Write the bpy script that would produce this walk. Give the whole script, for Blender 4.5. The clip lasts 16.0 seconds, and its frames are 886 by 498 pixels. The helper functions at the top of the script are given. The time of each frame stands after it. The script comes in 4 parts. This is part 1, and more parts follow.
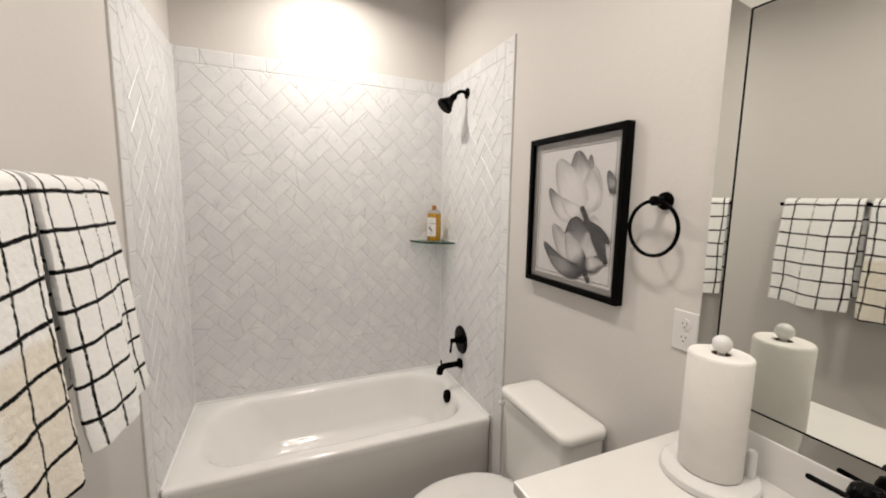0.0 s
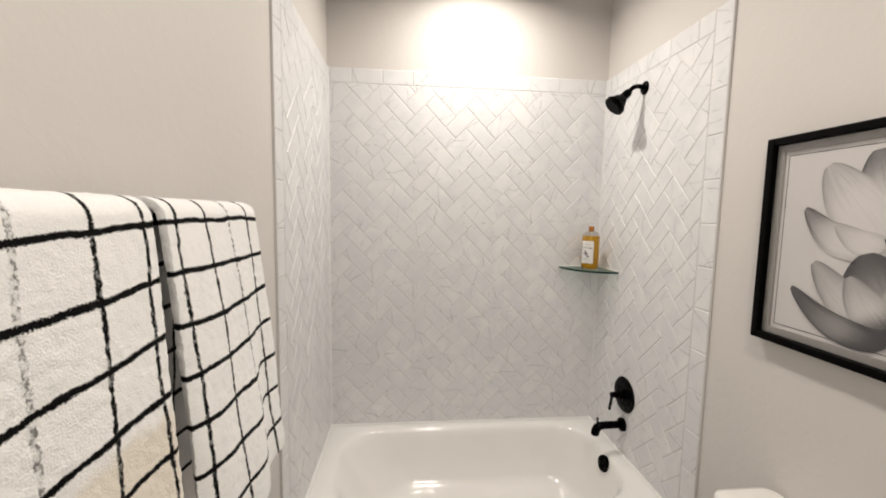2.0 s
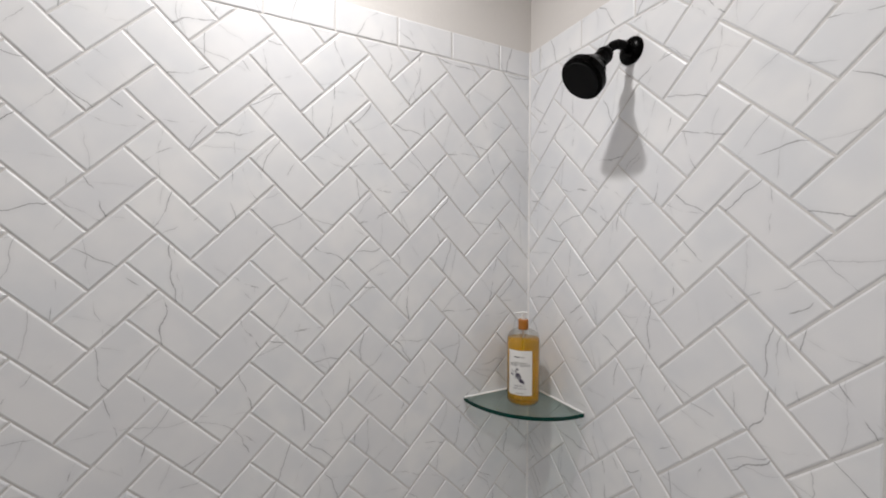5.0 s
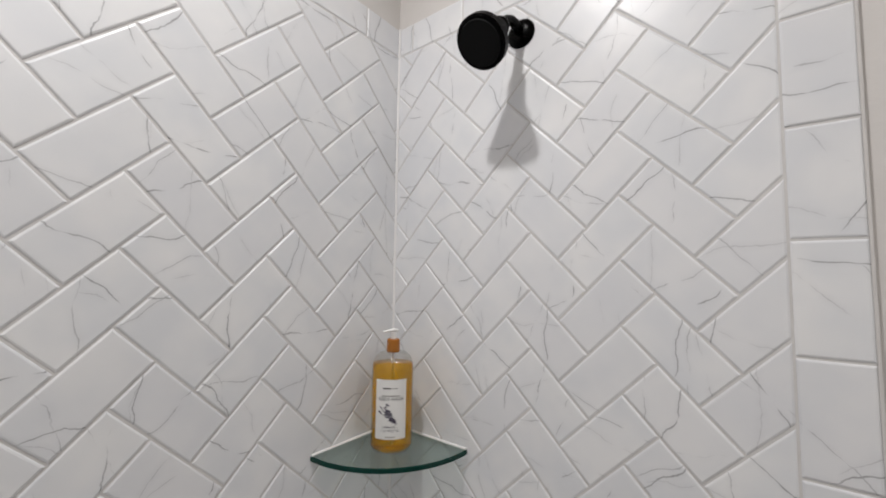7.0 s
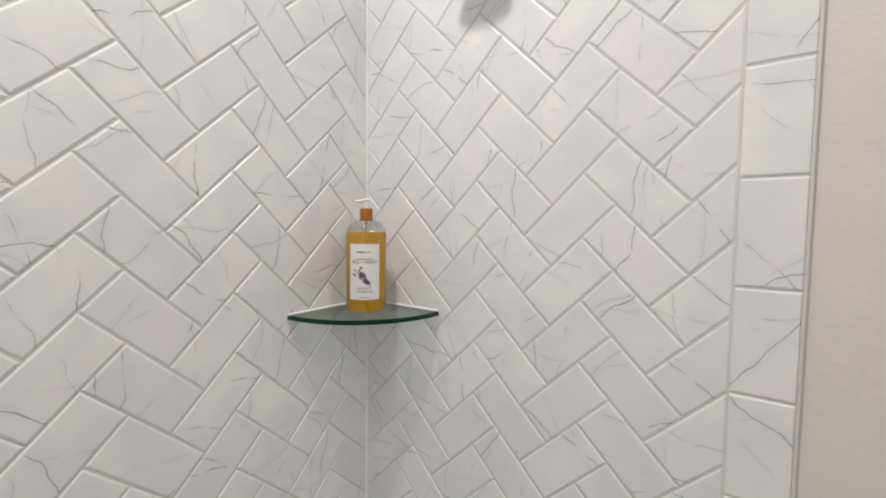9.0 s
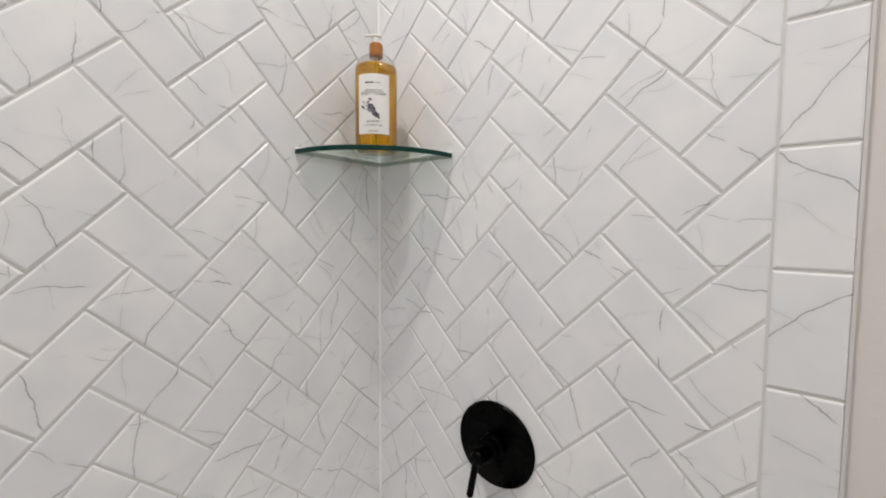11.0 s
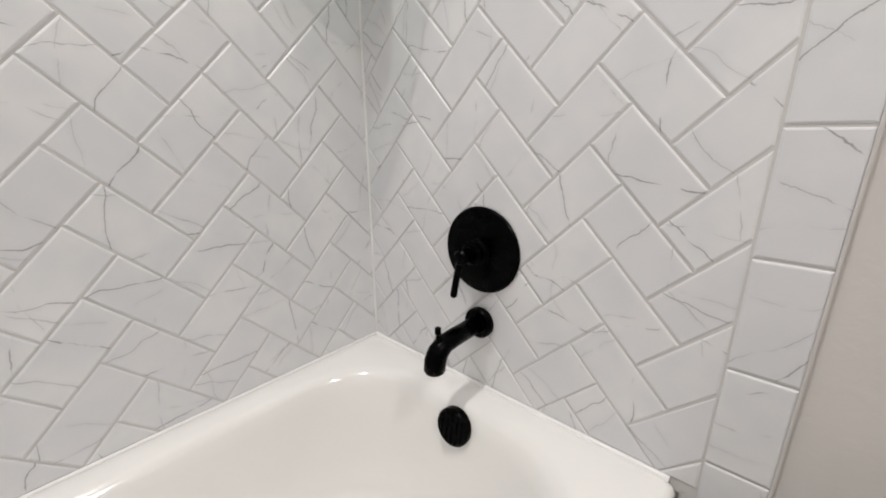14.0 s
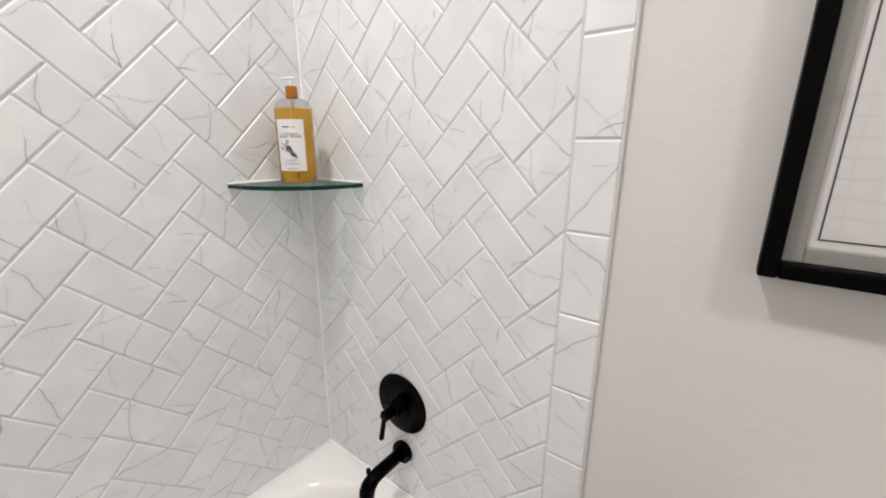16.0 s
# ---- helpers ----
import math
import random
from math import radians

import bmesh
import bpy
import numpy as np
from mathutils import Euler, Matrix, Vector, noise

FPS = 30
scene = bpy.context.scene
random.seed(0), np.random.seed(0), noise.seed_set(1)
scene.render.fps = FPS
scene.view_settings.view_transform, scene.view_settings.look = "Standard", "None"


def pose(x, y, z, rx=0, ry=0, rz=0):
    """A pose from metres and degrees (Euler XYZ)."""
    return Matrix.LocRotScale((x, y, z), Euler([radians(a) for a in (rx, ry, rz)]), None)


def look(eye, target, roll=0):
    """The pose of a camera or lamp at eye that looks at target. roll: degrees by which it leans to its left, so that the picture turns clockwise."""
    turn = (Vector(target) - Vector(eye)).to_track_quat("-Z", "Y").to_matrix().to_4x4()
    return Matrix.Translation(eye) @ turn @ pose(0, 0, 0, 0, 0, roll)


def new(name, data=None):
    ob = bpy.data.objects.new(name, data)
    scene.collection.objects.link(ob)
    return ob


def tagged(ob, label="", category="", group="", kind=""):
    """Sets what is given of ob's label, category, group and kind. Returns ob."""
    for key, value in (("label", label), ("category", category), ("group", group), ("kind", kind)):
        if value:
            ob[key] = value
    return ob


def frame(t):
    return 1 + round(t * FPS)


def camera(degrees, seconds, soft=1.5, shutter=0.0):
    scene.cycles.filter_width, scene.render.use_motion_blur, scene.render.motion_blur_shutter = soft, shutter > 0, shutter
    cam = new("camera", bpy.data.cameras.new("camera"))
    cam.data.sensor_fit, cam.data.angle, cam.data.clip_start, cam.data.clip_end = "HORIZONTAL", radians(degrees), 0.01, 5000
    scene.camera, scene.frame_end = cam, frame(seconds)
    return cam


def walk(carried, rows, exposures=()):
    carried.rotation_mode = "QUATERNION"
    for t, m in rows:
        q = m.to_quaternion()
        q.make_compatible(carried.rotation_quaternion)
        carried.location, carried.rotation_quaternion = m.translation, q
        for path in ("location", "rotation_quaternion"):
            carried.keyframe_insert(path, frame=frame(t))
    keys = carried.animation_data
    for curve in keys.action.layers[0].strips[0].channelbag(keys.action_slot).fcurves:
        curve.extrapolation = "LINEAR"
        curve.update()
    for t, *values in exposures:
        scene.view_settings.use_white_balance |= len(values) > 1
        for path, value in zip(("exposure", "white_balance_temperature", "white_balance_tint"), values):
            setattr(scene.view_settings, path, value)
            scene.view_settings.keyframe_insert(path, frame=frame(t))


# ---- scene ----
cam = camera(97.5, 16.0, soft=1.9)
PATH = [
    (0, (0.481, -2.497, 1.552), (1.254, -0.669, 1.303), 0.9),
    (0.5, (0.466, -2.468, 1.552), (1.012, -0.558, 1.318), 0.9),
    (1, (0.449, -2.419, 1.558), (0.801, -0.462, 1.34), 0.9),
    (1.5, (0.432, -2.309, 1.56), (0.663, -0.332, 1.361), 0.9),
    (2, (0.42, -2.153, 1.576), (0.603, -0.17, 1.391), 1.0),
    (2.5, (0.473, -1.963, 1.572), (0.617, 0.026, 1.416), 1.0),
    (3, (0.511, -1.756, 1.569), (0.678, 0.233, 1.446), 1.2),
    (3.2, (0.533, -1.664, 1.578), (0.711, 0.325, 1.463), 1.1),
    (5.3, (0.777, -0.899, 1.771), (1.825, 0.804, 1.771), 0.3),
    (5.5, (0.801, -0.854, 1.794), (1.949, 0.783, 1.823), 0.4),
    (6, (0.81, -0.763, 1.806), (2.187, 0.684, 1.91), 0.7),
    (6.5, (0.81, -0.733, 1.736), (2.319, 0.572, 1.875), 0.8),
    (7, (0.797, -0.72, 1.655), (2.376, 0.499, 1.8), 0.8),
    (7.5, (0.796, -0.728, 1.603), (2.401, 0.46, 1.717), 0.9),
    (8, (0.798, -0.732, 1.563), (2.422, 0.433, 1.604), 0.9),
    (8.5, (0.788, -0.73, 1.527), (2.428, 0.415, 1.486), 0.7),
    (9, (0.801, -0.744, 1.473), (2.443, 0.394, 1.368), 0.7),
    (9.2, (0.806, -0.745, 1.448), (2.449, 0.388, 1.329), 0.7),
    (11.3, (0.854, -0.751, 1.066), (2.396, 0.521, 0.931), 0.1),
    (11.5, (0.862, -0.751, 1.029), (2.389, 0.536, 0.873), 0.0),
    (12, (0.872, -0.752, 0.951), (2.377, 0.551, 0.736), 0.2),
    (12.5, (0.887, -0.755, 0.876), (2.369, 0.55, 0.554), 0.2),
    (13, (0.902, -0.76, 0.827), (2.365, 0.531, 0.385), 0.1),
    (13.5, (0.91, -0.773, 0.827), (2.356, 0.503, 0.294), -0.0),
    (14, (0.907, -0.789, 0.897), (2.35, 0.478, 0.336), -0.0),
    (14.5, (0.891, -0.816, 1.007), (2.339, 0.448, 0.452), 0.2),
    (15, (0.878, -0.854, 1.131), (2.331, 0.407, 0.584), 0.3),
    (15.5, (0.857, -0.912, 1.284), (2.332, 0.33, 0.75), 0.3),
    (16, (0.837, -1.011, 1.382), (2.38, 0.151, 0.86), 0.3),
]
walk(cam, [(t, look(eye, target, roll)) for t, eye, target, roll in PATH],
     exposures=[(0, 0.11, 6650, 10), (2, 0.11, 6650, 10), (3.2, -0.03, 6600, 10), (5.3, -0.28, 6000, 10), (6.5, -0.30, 6000, 10), (9.2, 0.12, 6150, 10), (11.3, 0.35, 6150, 10), (13, 0.39, 6150, 10), (16, 0.44, 6150, 10)])

W = 1.524          # alcove length, tile face to tile face
RIM = 0.365        # tub rim height
CEIL = 2.86
PW = 0.008         # painted wall lies this far behind the tile face
FRONT = -3.7       # wall behind the camera

# ---------- world and lamps ----------
world = bpy.data.worlds.new("world")
scene.world = world
world.use_nodes = True
world.node_tree.nodes["Background"].inputs[0].default_value = (0.9, 0.95, 1.0, 1)
world.node_tree.nodes["Background"].inputs[1].default_value = 0.02

# first lamp hangs over the tub; the other two are added room fill
TUB_AND_FILL_CANS = [(0.77, -0.40, 12.4, 0.075), (0.84, -2.0, 11.2, 0.20), (0.78, -3.0, 6.5, 0.20)]
for lx, ly, watts, wide in TUB_AND_FILL_CANS:
    lamp = bpy.data.lights.new("tub_and_fill_lamp", "AREA")
    lamp.shape, lamp.size, lamp.energy, lamp.color = "DISK", wide, watts, (1.0, 0.93, 0.85)
    lamp.spread = radians(158)
    new("tub_and_fill_lamp", lamp).matrix_world = pose(lx, ly, CEIL - 0.03)


# ---------- materials ----------
class Nodes:
    def __init__(self, name):
        self.m = bpy.data.materials.new(name)
        self.m.use_nodes = True
        self.t = self.m.node_tree
        self.b = self.t.nodes["Principled BSDF"]

    def add(self, kind, **inputs):
        n = self.t.nodes.new(kind)
        for k, v in inputs.items():
            key = int(k[1:]) if k[0] == "i" and k[1:].isdigit() else k.replace("_", " ")
            self.set(n, key, v)
        return n

    def set(self, n, key, v):
        if isinstance(v, bpy.types.NodeSocket):
            self.t.links.new(v, n.inputs[key])
        else:
            n.inputs[key].default_value = v

    def math(self, op, a, b=0.0, c=0.0):
        n = self.t.nodes.new("ShaderNodeMath")
        n.operation = op
        for i, v in enumerate((a, b, c)):
            self.set(n, i, v)
        return n.outputs[0]

    def ramp(self, f, lo, hi, a=0.0, b=1.0):
        n = self.t.nodes.new("ShaderNodeMapRange")
        n.interpolation_type = "SMOOTHSTEP"
        for i, v in enumerate((f, lo, hi, a, b)):
            self.set(n, i, v)
        return n.outputs[0]

    def mix(self, f, a, b):
        n = self.t.nodes.new("ShaderNodeMix")
        n.data_type = "RGBA"
        for i, v in ((0, f), (6, a), (7, b)):
            self.set(n, i, v)
        return n.outputs[2]

    def noise(self, vec, scale, detail=3.0, rough=0.5, distort=0.0):
        return self.add("ShaderNodeTexNoise", Vector=vec, Scale=scale, Detail=detail, Roughness=rough, Distortion=distort).outputs[0]

    def coords(self, name="Object"):
        return self.t.nodes.new("ShaderNodeTexCoord").outputs[name]

    def bump(self, height, strength, dist):
        n = self.add("ShaderNodeBump", Strength=strength, Distance=dist, Height=height)
        self.set(self.b, "Normal", n.outputs[0])

    def out(self, colour=None, rough=None, metal=None, **more):
        for k, v in (("Base Color", colour), ("Roughness", rough), ("Metallic", metal)):
            if v is not None:
                self.set(self.b, k, v)
        for k, v in more.items():
            self.set(self.b, k.replace("_", " "), v)
        return self.m


def rgb(r, g, b):
    return (r, g, b, 1.0)


def plain(name, colour, rough=0.5, metal=0.0, grain=0.0, scale=60.0, **more):
    """A surface with slight blotches in colour and gloss, and a fine relief."""
    k = Nodes(name)
    c = k.coords()
    n = k.noise(c, scale * 0.1, 3)
    dark = rgb(*[v * 0.9 for v in colour])
    k.bump(k.noise(c, scale, 2), grain, 0.002)
    return k.out(k.mix(n, dark, rgb(*colour)), k.ramp(n, 0.2, 0.8, rough * 0.88, rough * 1.12), metal, **more)


def paint_material():
    k = Nodes("textured_wall_paint")
    c = k.coords()
    big = k.noise(c, 1.6, 3)
    mid = k.ramp(k.noise(c, 34.0, 4, 0.55, 0.4), 0.38, 0.66)
    fine = k.noise(c, 190.0, 2)
    k.bump(k.math("MULTIPLY_ADD", fine, 0.22, mid), 0.09, 0.003)
    return k.out(k.mix(big, rgb(0.635, 0.610, 0.586), rgb(0.675, 0.650, 0.626)), 0.6)


def tile_material():
    k = Nodes("veined_marble_tile")
    c = k.coords()
    r = k.t.nodes.new("ShaderNodeObjectInfo").outputs["Random"]
    off = k.add("ShaderNodeCombineXYZ", X=k.math("MULTIPLY", r, 37.0), Y=k.math("MULTIPLY", r, 91.7), Z=k.math("MULTIPLY", r, 13.3))
    v = k.t.nodes.new("ShaderNodeVectorMath")
    k.set(v, 0, c)
    k.set(v, 1, off.outputs[0])
    vec = v.outputs[0]
    sep = k.add("ShaderNodeSeparateXYZ", Vector=c)
    bend = k.math("SUBTRACT", k.noise(vec, 14.0, 1), 0.5)
    jag = k.math("SUBTRACT", k.noise(vec, 75.0, 3, 0.6), 0.5)
    fade = k.noise(vec, 24.0, 2)

    def vein(seed, lo, hi, wide, depth):
        """A thin wandering line across the tile; seed picks its slant and place."""
        f = k.math("FRACT", k.math("MULTIPLY", r, seed))
        g = k.math("FRACT", k.math("MULTIPLY", r, seed * 3.7))
        a = k.math("MULTIPLY_ADD", f, 2.0, -1.0)
        x = k.math("MULTIPLY", sep.outputs[0], k.math("COSINE", a))
        d = k.math("MULTIPLY_ADD", sep.outputs[1], k.math("SINE", a), x)
        d = k.math("ADD", d, k.math("MULTIPLY_ADD", g, 0.15, -0.075))
        d = k.math("MULTIPLY_ADD", bend, 0.034, d)
        d = k.math("ABSOLUTE", k.math("MULTIPLY_ADD", jag, 0.007, d))
        mask = k.ramp(k.math("MULTIPLY_ADD", g, 0.22, fade), lo, hi)
        line = k.ramp(d, wide * 0.3, k.math("MULTIPLY_ADD", fade, wide * 2.0, wide * 0.4), depth, 0.0)
        haze = k.ramp(d, 0.0, 0.010, 0.05, 0.0)
        return k.math("MULTIPLY", k.math("MAXIMUM", line, haze), mask)

    both = k.math("MAXIMUM", vein(17.3, 0.47, 0.63, 0.0009, 0.66), k.math("MAXIMUM", vein(41.9, 0.52, 0.72, 0.0007, 0.45), vein(73.1, 0.50, 0.72, 0.0006, 0.30)))
    cloud = k.ramp(k.noise(vec, 11.0, 2), 0.24, 0.78)
    tone = k.mix(cloud, rgb(0.70, 0.713, 0.735), rgb(0.80, 0.798, 0.797))
    tint = k.mix(k.math("MULTIPLY", k.math("FRACT", k.math("MULTIPLY", r, 7.3)), 0.5), tone, rgb(0.69, 0.69, 0.71))
    col = k.mix(both, tint, rgb(0.13, 0.13, 0.14))
    k.bump(k.noise(vec, 26.0, 2), 0.05, 0.002)
    return k.out(col, 0.34, Specular_IOR_Level=0.55)


def towel_material(patch, shift, faint):
    k = Nodes("checked_terry_cloth")
    uv = k.coords("UV")
    c = k.coords()
    sep = k.add("ShaderNodeSeparateXYZ", Vector=uv)
    fuzz = k.noise(c, 420.0, 2)
    wob = k.math("MULTIPLY", k.math("SUBTRACT", k.noise(c, 9.0, 2), 0.5), 0.016)
    jit = k.math("MULTIPLY_ADD", k.math("SUBTRACT", fuzz, 0.5), 0.006, wob)

    def stripes(x, shift, half, pitch):
        f = k.math("FRACT", k.math("DIVIDE", k.math("ADD", k.math("ADD", x, jit), shift), pitch))
        d = k.math("MULTIPLY", k.math("ABSOLUTE", k.math("SUBTRACT", f, 0.5)), pitch)
        return k.ramp(d, half * 0.7, half * 1.25, 1.0, 0.0)

    across = stripes(sep.outputs[1], 0.0, 0.0042, 0.074)
    along = stripes(sep.outputs[0], shift, 0.0034, 0.080)
    # every third warp stripe is thin and broken
    which = k.math("MODULO", k.math("ADD", k.math("FLOOR", k.math("DIVIDE", k.math("ADD", sep.outputs[0], shift), 0.080)), faint), 3.0)
    weak = k.math("COMPARE", which, 1.0, 0.1)
    worn = k.ramp(k.noise(c, 140.0, 2), 0.25, 0.5, 0.6, 1.0)
    thin = k.ramp(k.noise(c, 160.0, 2), 0.40, 0.62, 0.10, 0.75)
    ink = k.math("MAXIMUM", across, k.math("MULTIPLY", along, k.math("ADD", k.math("MULTIPLY", weak, thin), k.math("MULTIPLY", k.math("SUBTRACT", 1.0, weak), worn))))
    wob2 = k.math("MULTIPLY", k.math("SUBTRACT", k.noise(c, 18.0, 2), 0.5), 0.03)
    pu = k.ramp(k.math("ABSOLUTE", k.math("SUBTRACT", k.math("ADD", sep.outputs[0], wob2), 0.225)), 0.070, 0.090, 1.0, 0.0)
    pv = k.ramp(k.math("ADD", sep.outputs[1], wob2), 1.155, 1.180)
    blotch = k.math("MULTIPLY", k.math("MULTIPLY", pu, pv), patch)
    cloth = k.mix(k.noise(c, 25.0, 3), rgb(0.86, 0.86, 0.855), rgb(0.93, 0.93, 0.925))
    cloth = k.mix(k.math("MULTIPLY", blotch, 0.75), cloth, rgb(0.80, 0.73, 0.61))
    k.bump(k.math("MULTIPLY_ADD", k.noise(c, 90.0, 2), 0.7, fuzz), 0.45, 0.003)
    return k.out(k.mix(ink, cloth, rgb(0.004, 0.004, 0.004)), 0.95, Specular_IOR_Level=0.1, Sheen_Weight=k.math("MULTIPLY", k.math("SUBTRACT", 1.0, ink), 0.2))


def petal_material(depth, foot, head):
    k = Nodes("printed_petal_ink")
    uv = k.coords("UV")
    sep = k.add("ShaderNodeSeparateXYZ", Vector=uv)
    side, along = sep.outputs[0], sep.outputs[1]
    r = k.t.nodes.new("ShaderNodeObjectInfo").outputs["Random"]
    lines = k.noise(k.add("ShaderNodeCombineXYZ", X=k.math("MULTIPLY", side, 9.0), Y=k.math("MULTIPLY", along, 1.2), Z=k.math("MULTIPLY", r, 9.0)).outputs[0], 2.0, 3)
    edge = k.math("POWER", k.math("ABSOLUTE", side), 3.0)
    base = k.ramp(along, 0.0, 0.45, foot, 0.0)
    tip = k.ramp(along, 0.35, 1.0, 0.0, head)
    d = k.math("ADD", k.math("ADD", base, tip), k.math("ADD", k.math("MULTIPLY", edge, 0.26), k.math("MULTIPLY", lines, 0.42)))
    d = k.math("ADD", d, depth)
    return k.out(k.mix(k.ramp(d, 0.0, 1.0), rgb(0.70, 0.675, 0.67), rgb(0.045, 0.04, 0.045)), 0.5)


def liquid_material(name, colour, clear):
    """A clear coloured liquid, slightly clouded."""
    k = Nodes(name)
    return k.out(rgb(*colour), 0.03, 0.0, Transmission_Weight=clear, IOR=1.34)


def clear_material(name, tint, gloss, rough=0.03):
    """Thin clear glass or plastic: what lies behind shows through it, tinted."""
    k = Nodes(name)
    thin = k.add("ShaderNodeBsdfTransparent", Color=rgb(*tint))
    shine = k.add("ShaderNodeBsdfGlossy", Color=rgb(0.95, 0.97, 0.96), Roughness=rough)
    mixed = k.add("ShaderNodeMixShader", i0=gloss, i1=thin.outputs[0], i2=shine.outputs[0])
    k.t.links.new(mixed.outputs[0], k.t.nodes["Material Output"].inputs[0])
    return k.m


def floor_material():
    k = Nodes("grey_floor_tile")
    c = k.coords()
    n = k.noise(c, 3.0, 4)
    k.bump(k.noise(c, 80, 2), 0.1, 0.002)
    return k.out(k.mix(n, rgb(0.30, 0.28, 0.26), rgb(0.42, 0.40, 0.37)), 0.4)


def lamp_material():
    k = Nodes("lit_lens")
    return k.out(rgb(0.9, 0.9, 0.88), 0.4, 0.0, Emission_Color=rgb(1.0, 0.93, 0.85), Emission_Strength=6.0)


PAINT = paint_material()
TILE = tile_material()
GROUT = plain("pale_grout", (0.66, 0.645, 0.63), 0.85, 0, 0.35, 300)
TOWEL = towel_material(0.0, 0.020, 2.0)
TOWEL_STAINED = towel_material(1.0, -0.003, 0.0)
PETAL = petal_material(-0.12, 0.10, 0.30)
PETAL_TIP = petal_material(-0.10, 0.10, 0.60)
PETAL_BASE = petal_material(0.02, 0.70, 0.25)
PETAL_DARK = petal_material(0.36, 0.45, 0.30)
BLACK = plain("matte_black_metal", (0.0004, 0.0004, 0.0004), 0.27, 0.0, 0.02, 400, Specular_IOR_Level=0.05)
FRAME_BLACK = plain("black_frame_lacquer", (0.001, 0.001, 0.001), 0.4, 0, 0.06, 120, Specular_IOR_Level=0.06)
SILVER = plain("silver_grey_liner", (0.30, 0.285, 0.27), 0.5, 0.1, 0.05, 150)
PAPER = plain("print_paper", (0.68, 0.655, 0.65), 0.55, 0, 0.03, 300)
INK = plain("dark_ink", (0.03, 0.028, 0.03), 0.55)
STEM_INK = plain("stem_ink", (0.030, 0.026, 0.028), 0.55, 0, 0, 200)
TUB_WHITE = plain("white_enamel", (0.90, 0.89, 0.87), 0.12, 0, 0.02, 30, Coat_Weight=0.4)
CERAMIC = plain("white_vitreous_china", (0.82, 0.81, 0.785), 0.13, 0, 0.01, 30, Coat_Weight=0.3)
PLASTIC = plain("white_plastic", (0.76, 0.75, 0.73), 0.35, 0, 0.02, 200)
CAULK = plain("white_caulk", (0.90, 0.89, 0.88), 0.5, 0, 0.2, 200)
QUARTZ = plain("white_quartz", (0.78, 0.765, 0.745), 0.22, 0, 0.02, 80)
CABINET = plain("painted_cabinet", (0.60, 0.585, 0.56), 0.4, 0, 0.05, 90)
ROLL = plain("paper_towel", (0.82, 0.80, 0.77), 0.95, 0, 0.5, 260)
MARBLE = plain("white_marble", (0.76, 0.755, 0.745), 0.3, 0, 0.02, 60)
CHROME = plain("chrome", (0.7, 0.7, 0.7), 0.12, 1.0, 0.0, 100)
DARK = plain("dark_slot", (0.006, 0.006, 0.006), 0.7, Specular_IOR_Level=0.1)
CAP = plain("amber_brown_plastic", (0.36, 0.13, 0.012), 0.3, 0, 0.02, 200)
LABEL = plain("label_paper", (0.78, 0.77, 0.75), 0.5, 0, 0.04, 300)
LILAC = plain("lilac_ink", (0.07, 0.06, 0.09), 0.6)
LENS = lamp_material()
FLOOR = floor_material()
TRIM_PAINT = plain("white_trim_paint", (0.72, 0.70, 0.68), 0.4, 0, 0.05, 80)
MIRROR = Nodes("mirror_silver").out(rgb(0.82, 0.83, 0.795), 0.015, 1.0)
SHELF_GLASS = clear_material("green_float_glass", (0.79, 0.845, 0.825), 0.08, 0.015)
GLASS_EDGE = plain("polished_green_glass_edge", (0.001, 0.034, 0.025), 0.06, 0, 0, 50, Specular_IOR_Level=0.25)
CLEAR = clear_material("clear_bottle", (0.86, 0.86, 0.845), 0.05, 0.04)
AMBER = liquid_material("amber_soap", (0.98, 0.55, 0.010), 0.74)


# ---------- mesh helpers ----------
def mesh_from(name, verts, faces, material, smooth=False):
    me = bpy.data.meshes.new(name)
    me.from_pydata([tuple(v) for v in verts], [], faces)
    me.materials.append(material)
    if smooth:
        me.polygons.foreach_set("use_smooth", [True] * len(me.polygons))
    me.update()
    return me


def part(name, bm, material, parent=None, label="", smooth=False):
    if isinstance(bm, bpy.types.Mesh):
        me = bm
    else:
        me = bpy.data.meshes.new(name)
        bmesh.ops.recalc_face_normals(bm, faces=bm.faces)
        bm.to_mesh(me)
        bm.free()
        me.materials.append(material)
        if smooth:
            me.polygons.foreach_set("use_smooth", [True] * len(me.polygons))
    ob = new(name, me)
    ob.parent = parent
    return tagged(ob, label)


def thing(name, label, category, group="", kind="", at=(0, 0, 0)):
    ob = new(name)
    ob.empty_display_size = 0.05
    ob.location = at
    return tagged(ob, label, category, group, kind)


def box(x0, x1, y0, y1, z0, z1, bevel=0.0, seg=2):
    bm = bmesh.new()
    bmesh.ops.create_cube(bm, size=1.0)
    for v in bm.verts:
        v.co = Vector(((x0 + x1) / 2 + v.co.x * (x1 - x0), (y0 + y1) / 2 + v.co.y * (y1 - y0), (z0 + z1) / 2 + v.co.z * (z1 - z0)))
    if bevel:
        bmesh.ops.bevel(bm, geom=bm.edges[:], offset=bevel, segments=seg, profile=0.5, affect="EDGES", clamp_overlap=True)
    return bm


def loft(rings, closed_ends=True, cyclic=True):
    """A skin over rings of equally many points."""
    bm = bmesh.new()
    rows = [[bm.verts.new(p) for p in ring] for ring in rings]
    n = len(rows[0])
    for a, b in zip(rows, rows[1:]):
        for i in range(n if cyclic else n - 1):
            j = (i + 1) % n
            bm.faces.new((a[i], a[j], b[j], b[i]))
    if closed_ends:
        bm.faces.new(rows[0][::-1])
        bm.faces.new(rows[-1])
    return bm


